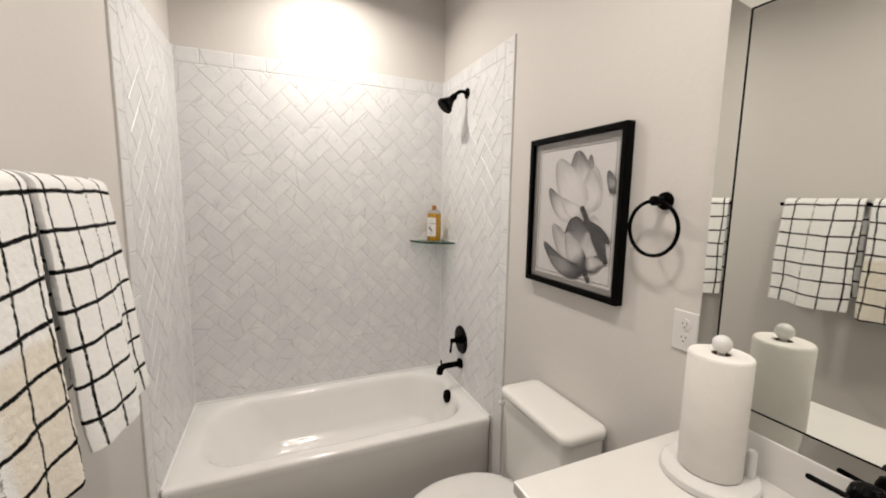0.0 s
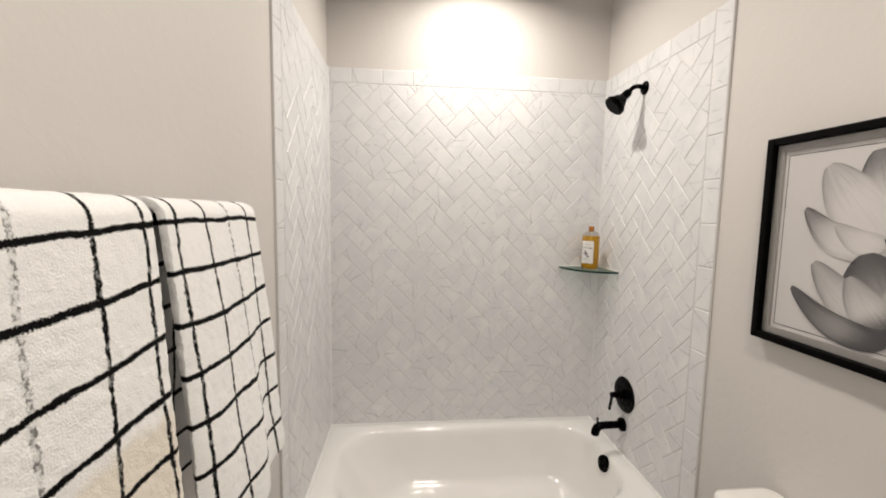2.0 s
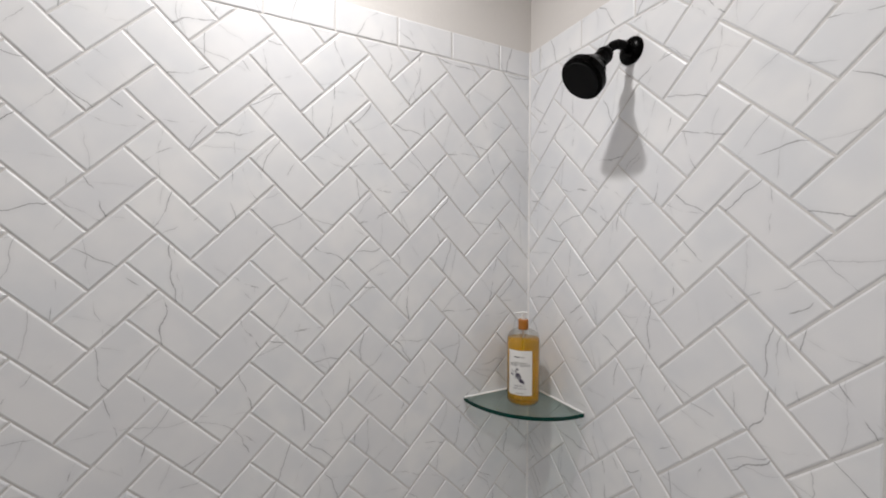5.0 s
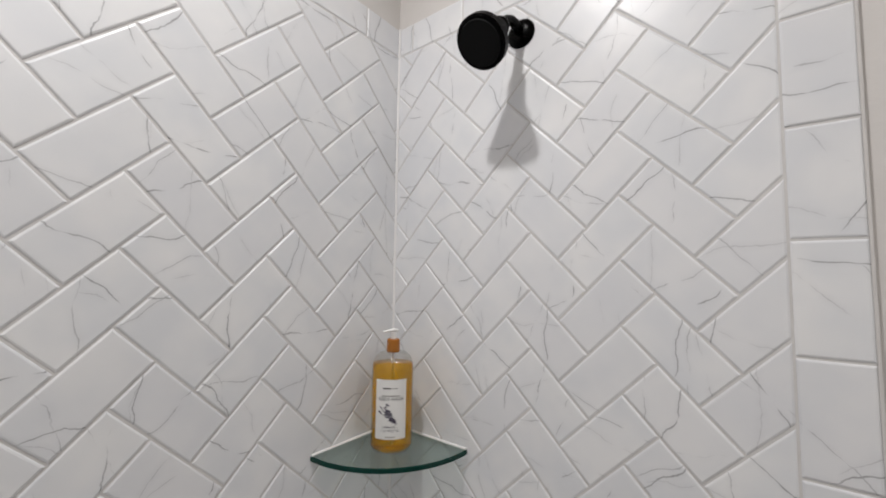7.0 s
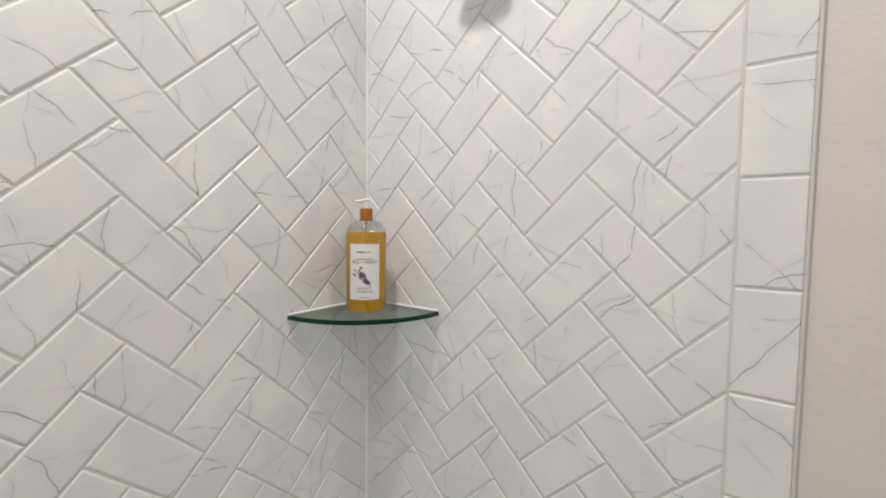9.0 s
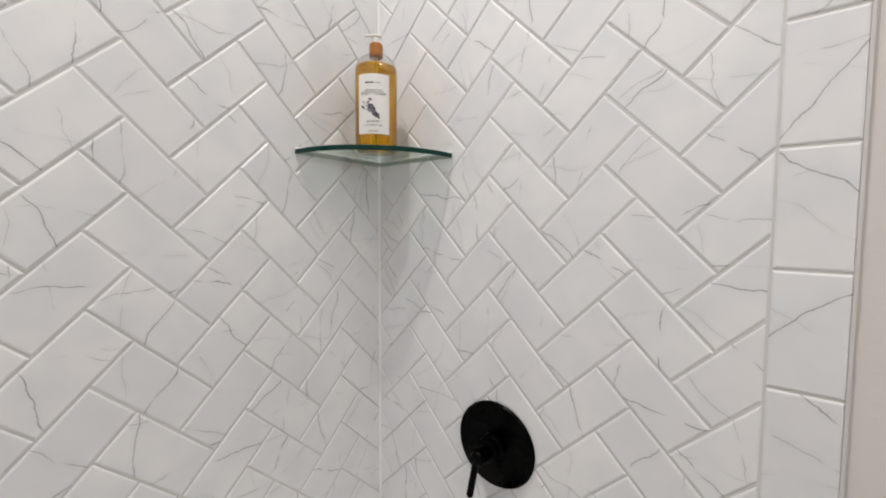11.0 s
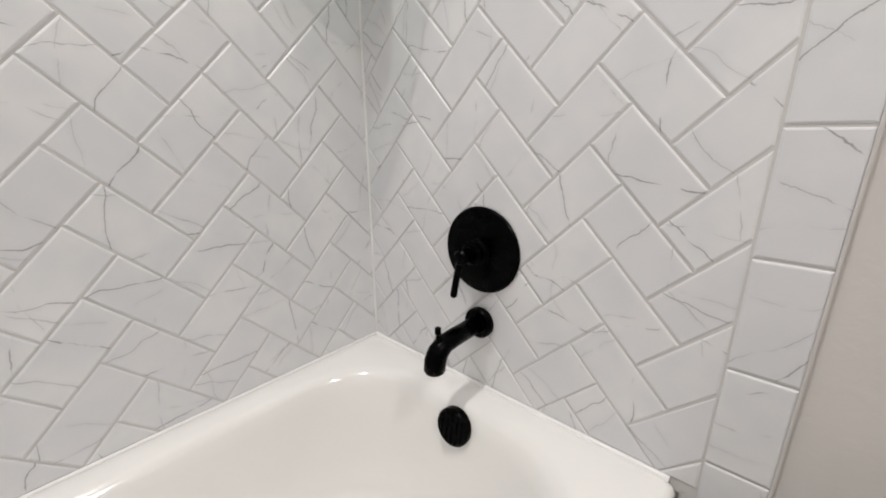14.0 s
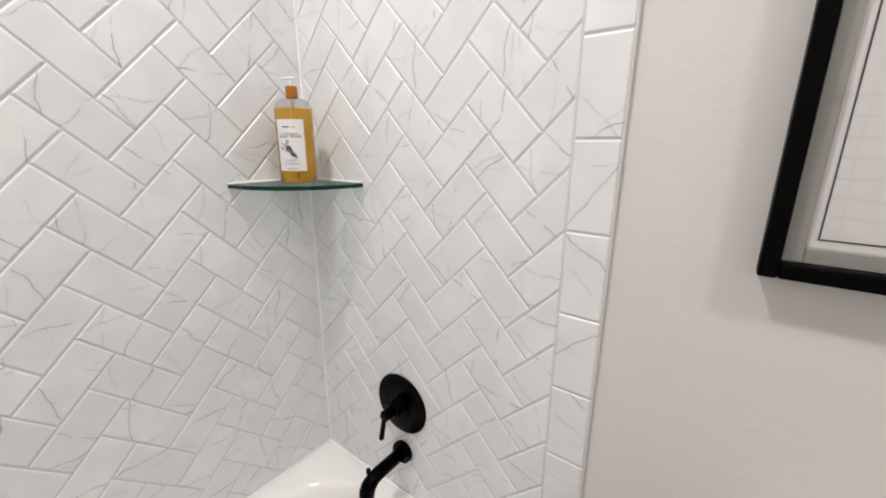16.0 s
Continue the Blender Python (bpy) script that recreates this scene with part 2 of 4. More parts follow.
def lathe(profile, m=Matrix(), n=32, closed=True):
    """profile: (radius, height) pairs round the local z axis."""
    rings = [[m @ Vector((r * math.cos(2 * math.pi * i / n), r * math.sin(2 * math.pi * i / n), h)) for i in range(n)] for r, h in profile]
    return loft(rings, closed)


def tube(points, radius, n=14):
    """A round rod along points; radius may be one number or one for each point."""
    pts = [Vector(p) for p in points]
    rad = radius if isinstance(radius, (list, tuple)) else [radius] * len(pts)
    rings, side = [], None
    for i, p in enumerate(pts):
        d = (pts[min(i + 1, len(pts) - 1)] - pts[max(i - 1, 0)]).normalized()
        if side is None:
            side = d.orthogonal().normalized()
        side = (side - d * side.dot(d)).normalized()
        other = d.cross(side)
        rings.append([p + rad[i] * (side * math.cos(2 * math.pi * k / n) + other * math.sin(2 * math.pi * k / n)) for k in range(n)])
    return loft(rings)


def axis(origin, direction):
    """A pose whose z axis points along direction."""
    return Matrix.Translation(origin) @ Vector(direction).to_track_quat("Z", "Y").to_matrix().to_4x4()


def rounded(x0, x1, y0, y1, r, z, n=9):
    pts = []
    for cx, cy, a0 in ((x1 - r, y1 - r, 0), (x0 + r, y1 - r, 90), (x0 + r, y0 + r, 180), (x1 - r, y0 + r, 270)):
        for i in range(n):
            a = radians(a0 + 90 * i / (n - 1))
            pts.append((cx + r * math.cos(a), cy + r * math.sin(a), z))
    return pts


# ---------- setting ----------
def wall(name, label, *b):
    ob = part(name, box(*b), PAINT)
    return tagged(ob, label, "wall", kind="structure")


T = 0.12
EDGE = -0.852      # front edge of the tiled returns
back = wall("wall_back", "painted wall with a herringbone tile surround over the tub", -PW - T, W + PW + T, PW, PW + T, 0, CEIL)
right = wall("wall_right", "off-white textured wall with a tiled shower end", W + PW, W + PW + T, FRONT, PW, 0, CEIL)
left = wall("wall_left", "off-white textured wall with a tiled tub end", -PW - T, -PW, FRONT, PW, 0, CEIL)
wall("wall_front", "off-white textured wall opposite the tub", -PW - T, W + PW + T, FRONT - T, FRONT, 0, CEIL)
tagged(part("ceiling", box(-PW - T, W + PW + T, FRONT - T, PW + T, CEIL, CEIL + 0.1), PAINT), "off-white painted flat ceiling", "ceiling", kind="structure")
floor = tagged(part("floor", box(-PW - T, W + PW + T, FRONT - T, PW + T, -0.1, 0), GROUT), "grey tiled bathroom floor", "floor", kind="structure")
tagged(part("baseboard", box(-PW, -PW + 0.014, FRONT, EDGE - 0.002, 0, 0.10, 0.004), TRIM_PAINT), "white painted baseboard along the wall", "baseboard", kind="structure")
tagged(part("baseboard", box(W + PW - 0.014, W + PW, -1.80, EDGE - 0.002, 0, 0.10, 0.004), TRIM_PAINT), "white painted baseboard behind the toilet", "baseboard", kind="structure")

# ---------- bathtub ----------
tub = thing("bathtub", "white enamelled alcove bathtub with a plain apron", "bathtub", at=(W / 2, -0.38, 0))


def place(ob, parent):
    """Hang ob under parent without moving it."""
    ob.parent = parent
    ob.matrix_parent_inverse = Matrix.Translation(parent.location).inverted()
    return ob


F = -0.747
rings = [
    rounded(0.001, W - 0.001, F + 0.012, 0.004, 0.008, 0.0),
    rounded(0.001, W - 0.001, F + 0.012, 0.004, 0.008, RIM - 0.075),
    rounded(0.001, W - 0.001, F + 0.002, 0.004, 0.010, RIM - 0.045),
    rounded(0.001, W - 0.001, F, 0.004, 0.010, RIM - 0.016),
    rounded(0.003, W - 0.003, F + 0.004, 0.003, 0.012, RIM - 0.005),
    rounded(0.010, W - 0.010, F + 0.014, -0.004, 0.014, RIM),
    rounded(0.075, W - 0.062, F + 0.070, -0.052, 0.19, RIM - 0.001),
    rounded(0.090, W - 0.074, F + 0.082, -0.063, 0.20, RIM - 0.006),
    rounded(0.105, W - 0.083, F + 0.092, -0.071, 0.20, RIM - 0.018),
    rounded(0.125, W - 0.092, F + 0.100, -0.078, 0.20, RIM - 0.045),
    rounded(0.215, W - 0.122, F + 0.122, -0.100, 0.19, RIM - 0.17),
    rounded(0.285, W - 0.150, F + 0.140, -0.118, 0.18, 0.105),
    rounded(0.320, W - 0.170, F + 0.158, -0.136, 0.17, 0.082),
    rounded(0.370, W - 0.205, F + 0.190, -0.170, 0.15, 0.070),
    rounded(0.500, W - 0.300, F + 0.260, -0.240, 0.10, 0.066),
]
place(part("basin", loft(rings), TUB_WHITE, smooth=True), tub)
place(part("overflow_plate", lathe([(0.0, 0.0), (0.038, 0.0), (0.040, 0.004), (0.040, 0.018), (0.037, 0.022), (0.0, 0.022)], axis((1.438, -0.364, 0.316), (-1, 0, 0.16)), 40), BLACK, label="round matte black overflow cover"), tub)
for i in range(5):
    h = 0.020 * (i - 2) * 0.62
    half = math.sqrt(0.033 ** 2 - h * h)
    m = axis((1.438, -0.364, 0.316), (-1, 0, 0.16))
    slot = box(-0.0012, 0.0012, -half, half, 0.0218, 0.0245)
    slot.transform(m @ pose(h, 0, 0))
    place(part("overflow_rib", slot, BLACK), tub)
place(part("drain", lathe([(0.0, 0.0), (0.034, 0.0), (0.034, 0.004), (0.02, 0.007), (0.0, 0.008)], pose(1.20, -0.38, 0.0655)), BLACK, label="round matte black drain"), tub)
place(part("caulk_line", tube([(0.004, -0.002, RIM + 0.001), (W - 0.004, -0.002, RIM + 0.001)], 0.004, 8), CAULK), tub)
place(part("caulk_line", tube([(W - 0.003, -0.004, RIM - 0.001), (W - 0.003, -0.735, RIM - 0.001)], 0.0065, 8), CAULK), tub)
place(part("caulk_line", tube([(0.003, -0.004, RIM - 0.001), (0.003, -0.735, RIM - 0.001)], 0.0065, 8), CAULK), tub)

# ---------- shower fittings ----------
FY = -0.362
FV = -0.352        # the valve hangs a little nearer the corner


def shower_head():
    t = thing("wall_shower", "matte black bell-shaped shower head on a curved arm", "shower head", at=(W, FY, 2.175))
    place(part("flange", lathe([(0.0, 0), (0.031, 0), (0.031, 0.003), (0.027, 0.008), (0.014, 0.012), (0.0, 0.012)], axis((W, FY, 2.175), (-1, 0, 0))), BLACK, smooth=True), t)
    pts = [(W - 0.005, FY, 2.175), (W - 0.028, FY, 2.182), (W - 0.045, FY + 0.001, 2.181), (W - 0.060, FY + 0.003, 2.174), (W - 0.072, FY + 0.004, 2.162), (W - 0.080, FY + 0.005, 2.153)]
    place(part("arm", tube(pts, 0.0105), BLACK, smooth=True), t)
    d = Vector((-0.70, 0.06, -0.71)).normalized()
    m = axis((W - 0.074, FY + 0.005, 2.158), d) @ Matrix.Scale(1.1, 4)
    place(part("ball_joint", lathe([(0.0, -0.004), (0.014, 0.0), (0.018, 0.010), (0.016, 0.020), (0.0, 0.024)], m), BLACK, smooth=True), t)
    place(part("bell", lathe([(0.0, 0.016), (0.017, 0.017), (0.0175, 0.034), (0.022, 0.040), (0.031, 0.056), (0.040, 0.074), (0.0445, 0.077), (0.045, 0.091), (0.042, 0.094), (0.0, 0.094)], m, 40), BLACK, smooth=False), t)
    place(part("spray_face", lathe([(0.0, 0.0942), (0.038, 0.0942), (0.037, 0.097), (0.0, 0.0975)], m, 40), DARK), t)
    return t


def shower_valve():
    c = (W, FV, 0.675)
    t = thing("shower_valve", "round matte black shower valve with a lever handle", "valve", at=c)
    place(part("escutcheon", lathe([(0.0, 0), (0.088, 0), (0.089, 0.003), (0.086, 0.007), (0.060, 0.010), (0.0, 0.011)], axis(c, (-1, 0, 0)), 56), BLACK, smooth=False), t)
    place(part("sleeve", lathe([(0.0, 0.008), (0.026, 0.009), (0.026, 0.018), (0.021, 0.022), (0.020, 0.030), (0.024, 0.031), (0.024, 0.037), (0.018, 0.040), (0.0, 0.041)], axis(c, (-1, 0, 0))), BLACK), t)
    place(part("hub", lathe([(0.0, 0.038), (0.014, 0.039), (0.015, 0.070), (0.012, 0.074), (0.0, 0.075)], axis(c, (-1, 0, 0))), BLACK), t)
    place(part("lever", tube([(W - 0.062, FV + 0.004, 0.681), (W - 0.064, FV + 0.012, 0.636), (W - 0.066, FV + 0.019, 0.592), (W - 0.066, FV + 0.020, 0.589)], [0.0075, 0.0068, 0.0072, 0.005]), BLACK), t)
    return t


def tub_spout():
    c = (W, FY + 0.006, 0.519)
    y, z = c[1], c[2]
    t = thing("tub_spout", "matte black tub spout with a diverter knob", "faucet", at=c)
    place(part("collar", lathe([(0.0, 0), (0.031, 0), (0.033, 0.003), (0.033, 0.014), (0.030, 0.018), (0.0, 0.018)], axis(c, (-1, 0, 0)), 36), BLACK), t)
    pts = [(W - 0.012, y, z), (W - 0.10, y, z - 0.001), (W - 0.122, y, z - 0.003), (W - 0.138, y, z - 0.013), (W - 0.146, y, z - 0.028), (W - 0.148, y, z - 0.046), (W - 0.148, y, z - 0.049)]
    place(part("spout_body", tube(pts, [0.0185, 0.0185, 0.019, 0.0205, 0.021, 0.0205, 0.018], 22), BLACK, smooth=True), t)
    place(part("diverter_knob", lathe([(0.0, 0.0), (0.004, 0.0), (0.004, 0.020), (0.006, 0.022), (0.006, 0.034), (0.0, 0.035)], pose(W - 0.138, y, z + 0.004), 16), BLACK), t)
    return t


shower_head()
shower_valve()
tub_spout()

# ---------- corner shelf and bottle ----------
SZ = 1.283


def corner_shelf():
    t = thing("glass_corner_shelf", "quarter-round green glass shelf fixed in the tiled corner", "shelf", at=(W, 0, SZ))
    n, r, th = 28, 0.232, 0.0105
    arc = [(W - 0.002 - r * math.cos(a), -0.002 - r * math.sin(a)) for a in [math.pi / 2 * i / n for i in range(n + 1)]]
    inner = [(W - 0.002 - (r - 0.003) * math.cos(a), -0.002 - (r - 0.003) * math.sin(a)) for a in [math.pi / 2 * i / n for i in range(n + 1)]]
    corner = (W - 0.002, -0.002)
    place(part("pane", loft([[(*p, z) for p in [corner] + inner] for z in (SZ - th, SZ)]), SHELF_GLASS), t)
    prof = [(0.000, SZ - th), (0.003, SZ - th + 0.0012), (0.003, SZ - 0.0012), (0.0, SZ)]
    bm = bmesh.new()
    cols = []
    for i in range(n + 1):
        a = math.pi / 2 * i / n
        cols.append([bm.verts.new((W - 0.002 - (r - 0.0028 + o) * math.cos(a), -0.002 - (r - 0.0028 + o) * math.sin(a), z)) for o, z in prof])
    for a, b in zip(cols, cols[1:]):
        for i in range(4):
            bm.faces.new((a[i], a[(i + 1) % 4], b[(i + 1) % 4], b[i]))
    bm.faces.new(cols[0])
    bm.faces.new(cols[-1][::-1])
    place(part("polished_edge", bm, GLASS_EDGE, label="dark green polished glass edge"), t)
    place(part("caulk_bead", tube([(W - r, -0.003, SZ + 0.001), (W - 0.003, -0.003, SZ + 0.001)], 0.003, 8), CAULK), t)
    place(part("caulk_bead", tube([(W - 0.003, -r, SZ + 0.001), (W - 0.003, -0.003, SZ + 0.001)], 0.003, 8), CAULK), t)
    return t


def text_mesh(words, size):
    cu = bpy.data.curves.new("words", "FONT")
    cu.body, cu.size, cu.align_x, cu.resolution_u = words, size, "CENTER", 2
    ob = new("words", cu)
    me = bpy.data.meshes.new_from_object(ob.evaluated_get(bpy.context.evaluated_depsgraph_get()))
    bpy.data.objects.remove(ob)
    bpy.data.curves.remove(cu)
    return me


def soap_bottle():
    bx, by = W - 0.095, -0.096
    t = thing("soap_bottle", "clear pump bottle of amber body wash on the glass shelf", "bottle", at=(bx, by, SZ))
    R = 0.0455
    m = pose(bx, by, SZ + 0.0005) @ Matrix.Diagonal((1, 1, 1.09, 1))
    outer = [(0.0, 0.0), (R * 0.90, 0.0), (R, 0.006), (R, 0.152), (R * 0.985, 0.162), (R * 0.93, 0.172), (R * 0.82, 0.180), (R * 0.64, 0.186), (R * 0.42, 0.189), (0.0135, 0.191), (0.0, 0.191)]
    soap = [(0.0, 0.003), (R * 0.86, 0.003), (R - 0.0016, 0.008), (R - 0.0016, 0.150), (R * 0.962, 0.160), (R * 0.95, 0.1655), (0.0, 0.1655)]
    place(part("bottle_body", lathe(outer, m, 40), CLEAR, smooth=True), t)
    place(part("soap", lathe(soap, m, 40), AMBER, label="amber liquid soap", smooth=True), t)
    place(part("cap", lathe([(0.0, 0.188), (0.0142, 0.188), (0.0145, 0.191), (0.0142, 0.212), (0.012, 0.214), (0.0, 0.214)], m, 28), CAP, label="amber brown screw cap"), t)
    place(part("pump_stem", lathe([(0.0, 0.213), (0.0055, 0.213), (0.0055, 0.226), (0.0, 0.226)], m, 16), PLASTIC), t)
    place(part("dip_tube", lathe([(0.0, 0.012), (0.0028, 0.012), (0.0028, 0.19), (0.0, 0.19)], m, 10), PLASTIC), t)
    n = Vector((-0.76, -0.65, 0))
    s = Vector((0.75, -0.66, 0))
    nz = [m @ (s * -0.024 + Vector((0, 0, 0.228))), m @ (s * -0.012 + Vector((0, 0, 0.2295))), m @ Vector((0, 0, 0.231)), m @ (s * 0.010 + Vector((0, 0, 0.2305)))]
    place(part("pump_nozzle", tube(nz, [0.0022, 0.0028, 0.0042, 0.003], 12), PLASTIC, label="white pump nozzle"), t)
    a0 = math.atan2(n.y, n.x)

    def wrap(x, z, lift):
        a = a0 + x / (R + lift)
        return Vector((bx + (R + lift) * math.cos(a), by + (R + lift) * math.sin(a), SZ + 1.09 * z))

    k, half, lo, hi = 16, 0.0345, 0.030, 0.142
    bm = bmesh.new()
    grid = [[bm.verts.new(wrap(-half + 2 * half * i / k, z, l)) for z, l in ((lo, 0.0004), (lo, 0.0011), (hi, 0.0011), (hi, 0.0004))] for i in range(k + 1)]
    for a, b in zip(grid, grid[1:]):
        for i in range(4):
            bm.faces.new((a[i], b[i], b[(i + 1) % 4], a[(i + 1) % 4]))
    bm.faces.new(grid[0])
    bm.faces.new(grid[-1][::-1])
    label = place(part("paper_label", bm, LABEL, label="white paper label"), t)

    def words(txt, size, z, mat):
        me = text_mesh(txt, size)
        for v in me.vertices:
            v.co = wrap(v.co.x, z + v.co.y, 0.0014)
        me.materials.clear()
        me.materials.append(mat)
        ob = new("lettering", me)
        ob.parent = label

    def bar(x0, x1, z, h, mat, tilt=0.0):
        bm = bmesh.new()
        q = []
        for i in range(7):
            x = x0 + (x1 - x0) * i / 6
            zz = z + tilt * (i / 6 - 0.5)
            w = h * (0.35 + math.sin(math.pi * i / 6) * 0.65) if tilt else h
            q.append((bm.verts.new(wrap(x, zz, 0.0014)), bm.verts.new(wrap(x, zz + w, 0.0014))))
        for a, b in zip(q, q[1:]):
            bm.faces.new((a[0], b[0], b[1], a[1]))
        ob = new("printed_mark", mesh_of(bm, mat))
        ob.parent = label

    bar(-0.017, 0.001, 0.1245, 0.0022, DARK)
    bar(0.004, 0.015, 0.1247, 0.0016, SILVER)
    bar(-0.019, 0.019, 0.1105, 0.0020, SILVER)
    words("BODY WASH", 0.0092, 0.1025, DARK)
    words("LAVENDER +", 0.0056, 0.0515, LILAC)
    words("COCONUT OIL", 0.0056, 0.0445, LILAC)
    bar(-0.011, 0.011, 0.0340, 0.0016, SILVER)
    rng = random.Random(4)
    for i in range(44):
        f = i / 43
        x = -0.017 + 0.027 * f + rng.uniform(-0.0085, 0.0085) * (1.25 - f)
        z = 0.089 - 0.028 * f + rng.uniform(-0.009, 0.009) * (1.25 - f)
        bar(x - 0.0035, x + 0.0035, z, 0.0028, LILAC, rng.uniform(-0.008, 0.001))
    for i in range(4):
        bar(-0.008, 0.014, 0.074 - 0.002 * i, 0.0006, LILAC, -0.018 + 0.003 * i)
    return t


def mesh_of(bm, mat):
    me = bpy.data.meshes.new("printed_mark")
    bm.to_mesh(me)
    bm.free()
    me.materials.append(mat)
    return me


corner_shelf()
soap_bottle()

# ---------- towels on their bar ----------
BARX, BARZ = 0.066, 1.561


def towel_bar():
    t = thing("towel_bar", "matte black square towel bar fixed to the wall", "towel bar", at=(-PW, -1.68, BARZ))
    place(part("rail", box(BARX - 0.008, BARX + 0.008, -2.10, -1.26, BARZ - 0.009, BARZ + 0.009, 0.002), BLACK), t)
    for y in (-2.09, -1.27):
        place(part("post", box(-PW, BARX + 0.006, y - 0.008, y + 0.008, BARZ - 0.008, BARZ + 0.008, 0.002), BLACK), t)
        place(part("wall_plate", box(-PW, -PW + 0.008, y - 0.024, y + 0.024, BARZ - 0.024, BARZ + 0.024, 0.003), BLACK), t)
    return t


def towel(y0, y1, front, back_len, lean, seed, spread, cloth, R=0.025, skew=0.0):
    """A folded hand towel over the bar, running from its back hem over the bar to its front hem."""
    prof = []
    nb, na, nf = 50, 26, 130
    for i in range(nb):
        f = i / nb
        prof.append((BARX - R - 0.006 * (1 - f), BARZ - back_len * (1 - f)))
    for i in range(na):
        a = math.pi - math.pi * i / na
        prof.append((BARX + R * math.cos(a), BARZ + R * 0.95 * math.sin(a)))
    for i in range(nf + 1):
        f = i / nf
        prof.append((BARX + R + lean * f ** 0.9, BARZ - front * f))
    ny = 90
    verts, uvs, s = [], [], 0.0
    for i, (x, z) in enumerate(prof):
        if i:
            s += math.hypot(x - prof[i - 1][0], z - prof[i - 1][1])
        f = max(0.0, (i - nb - na) / nf)
        fb = max(0.0, 1 - i / nb)
        for j in range(ny + 1):
            g = j / ny
            y = y0 + (y1 - y0) * g
            wave = 0.010 * math.sin(g * 7.0 + seed) + 0.006 * math.sin(g * 15.0 + seed * 2 + 3 * f)
            n = noise.noise((g * 3 + seed * 7, f * 3, seed)) * 0.006
            sag = 0.006 * math.sin(g * 6.0 + seed * 1.7) * f + spread * f * (g - 0.5) * 0.05
            yy = y + spread * f * (g - 0.55) + 0.004 * math.sin(f * 7 + seed) * f
            xx = x + (wave + n) * f - 0.6 * wave * fb
            edge = min(g, 1 - g) * (y1 - y0)
            xx -= 0.010 * max(0.0, 1 - edge / 0.018) ** 2 * f
            pile = noise.noise((xx * 70 + seed, yy * 70, z * 70)) * 0.0010 + noise.noise((xx * 190, yy * 190 + seed, z * 190)) * 0.0014
            xx += pile * min(1.0, 0.3 + 4 * f)
            verts.append((xx, yy + 0.4 * pile, z + sag + pile * (1 - min(1.0, 8 * f)) * 0.8))
            uvs.append((y - y0, s - skew * (1 - g)))
    n = ny + 1
    faces = [(i * n + j, i * n + j + 1, (i + 1) * n + j + 1, (i + 1) * n + j) for i in range(len(prof) - 1) for j in range(ny)]
    top = sum(math.hypot(prof[i][0] - prof[i - 1][0], prof[i][1] - prof[i - 1][1]) for i in range(1, nb + na + 1))
    me = mesh_from("towel", verts, faces, cloth, True)
    layer = me.uv_layers.new(name="UVMap")
    for loop in me.loops:
        u, v = uvs[loop.vertex_index]
        layer.data[loop.index].uv = (u, v - top + 0.037 - 0.004 + 0.888)
    return me


def hang(me, label):
    t = new("towel", me)
    mod = t.modifiers.new("thickness", "SOLIDIFY")
    mod.thickness, mod.offset = 0.012, 0.0
    bev = t.modifiers.new("soft_hem", "BEVEL")
    bev.width, bev.segments, bev.limit_method, bev.angle_limit = 0.005, 2, "ANGLE", radians(50)
    return tagged(t, label, "towel", group="towels on the bar")


towel_bar()
near = hang(towel(-1.930, -1.625, 0.530, 0.185, 0.030, 2.0, -0.02, TOWEL_STAINED, skew=0.021), "white terry towel with black checks and a beige patch")


def back_drape(y0, y1, drop, cloth):
    """The part of the near towel that lies over the bar and hangs behind it."""
    prof = [(BARX - 0.022 - 0.012 * (1 - i / 40), BARZ - drop + drop * i / 40) for i in range(41)]
    prof += [(BARX + 0.022 * math.cos(a), BARZ + 0.020 * math.sin(a)) for a in [math.pi - 2.3 * i / 12 for i in range(1, 13)]]
    ny, verts, uvs, s = 40, [], [], 0.0
    for i, (x, z) in enumerate(prof):
        if i:
            s += math.hypot(x - prof[i - 1][0], z - prof[i - 1][1])
        f = max(0.0, 1 - i / 41)
        for j in range(ny + 1):
            g = j / ny
            y = y0 + (y1 - y0) * g
            wave = 0.014 * math.sin(g * 13 + 0.6) + 0.004 * math.sin(g * 31 + 4 * f)
            verts.append((x + wave * f, y + 0.03 * f * (g - 0.5), z - 0.020 * f * math.sin(math.pi * g) * (i < 6)))
            uvs.append((y - y0 + 0.045, s))
    n = ny + 1
    faces = [(i * n + j, i * n + j + 1, (i + 1) * n + j + 1, (i + 1) * n + j) for i in range(len(prof) - 1) for j in range(ny)]
    me = mesh_from("back_drape", verts, faces, cloth, True)
    layer = me.uv_layers.new(name="UVMap")
    for loop in me.loops:
        layer.data[loop.index].uv = uvs[loop.vertex_index]
    return me


for name, me, deep in (("inner_fold", towel(-1.938, -1.70, 0.52, 0.01, 0.012, 3.3, 0.07, TOWEL, 0.017), 0.008),
                       ("back_drape", back_drape(-2.060, -1.90, 0.29, TOWEL), 0.008)):
    fold = new(name, me)
    fold.parent = near
    thick = fold.modifiers.new("thickness", "SOLIDIFY")
    thick.thickness, thick.offset = deep, 0.0
hang(towel(-1.598, -1.290, 0.505, 0.44, 0.060, 5.0, 0.00, TOWEL), "white terry towel with black window-pane checks, folded over the bar")


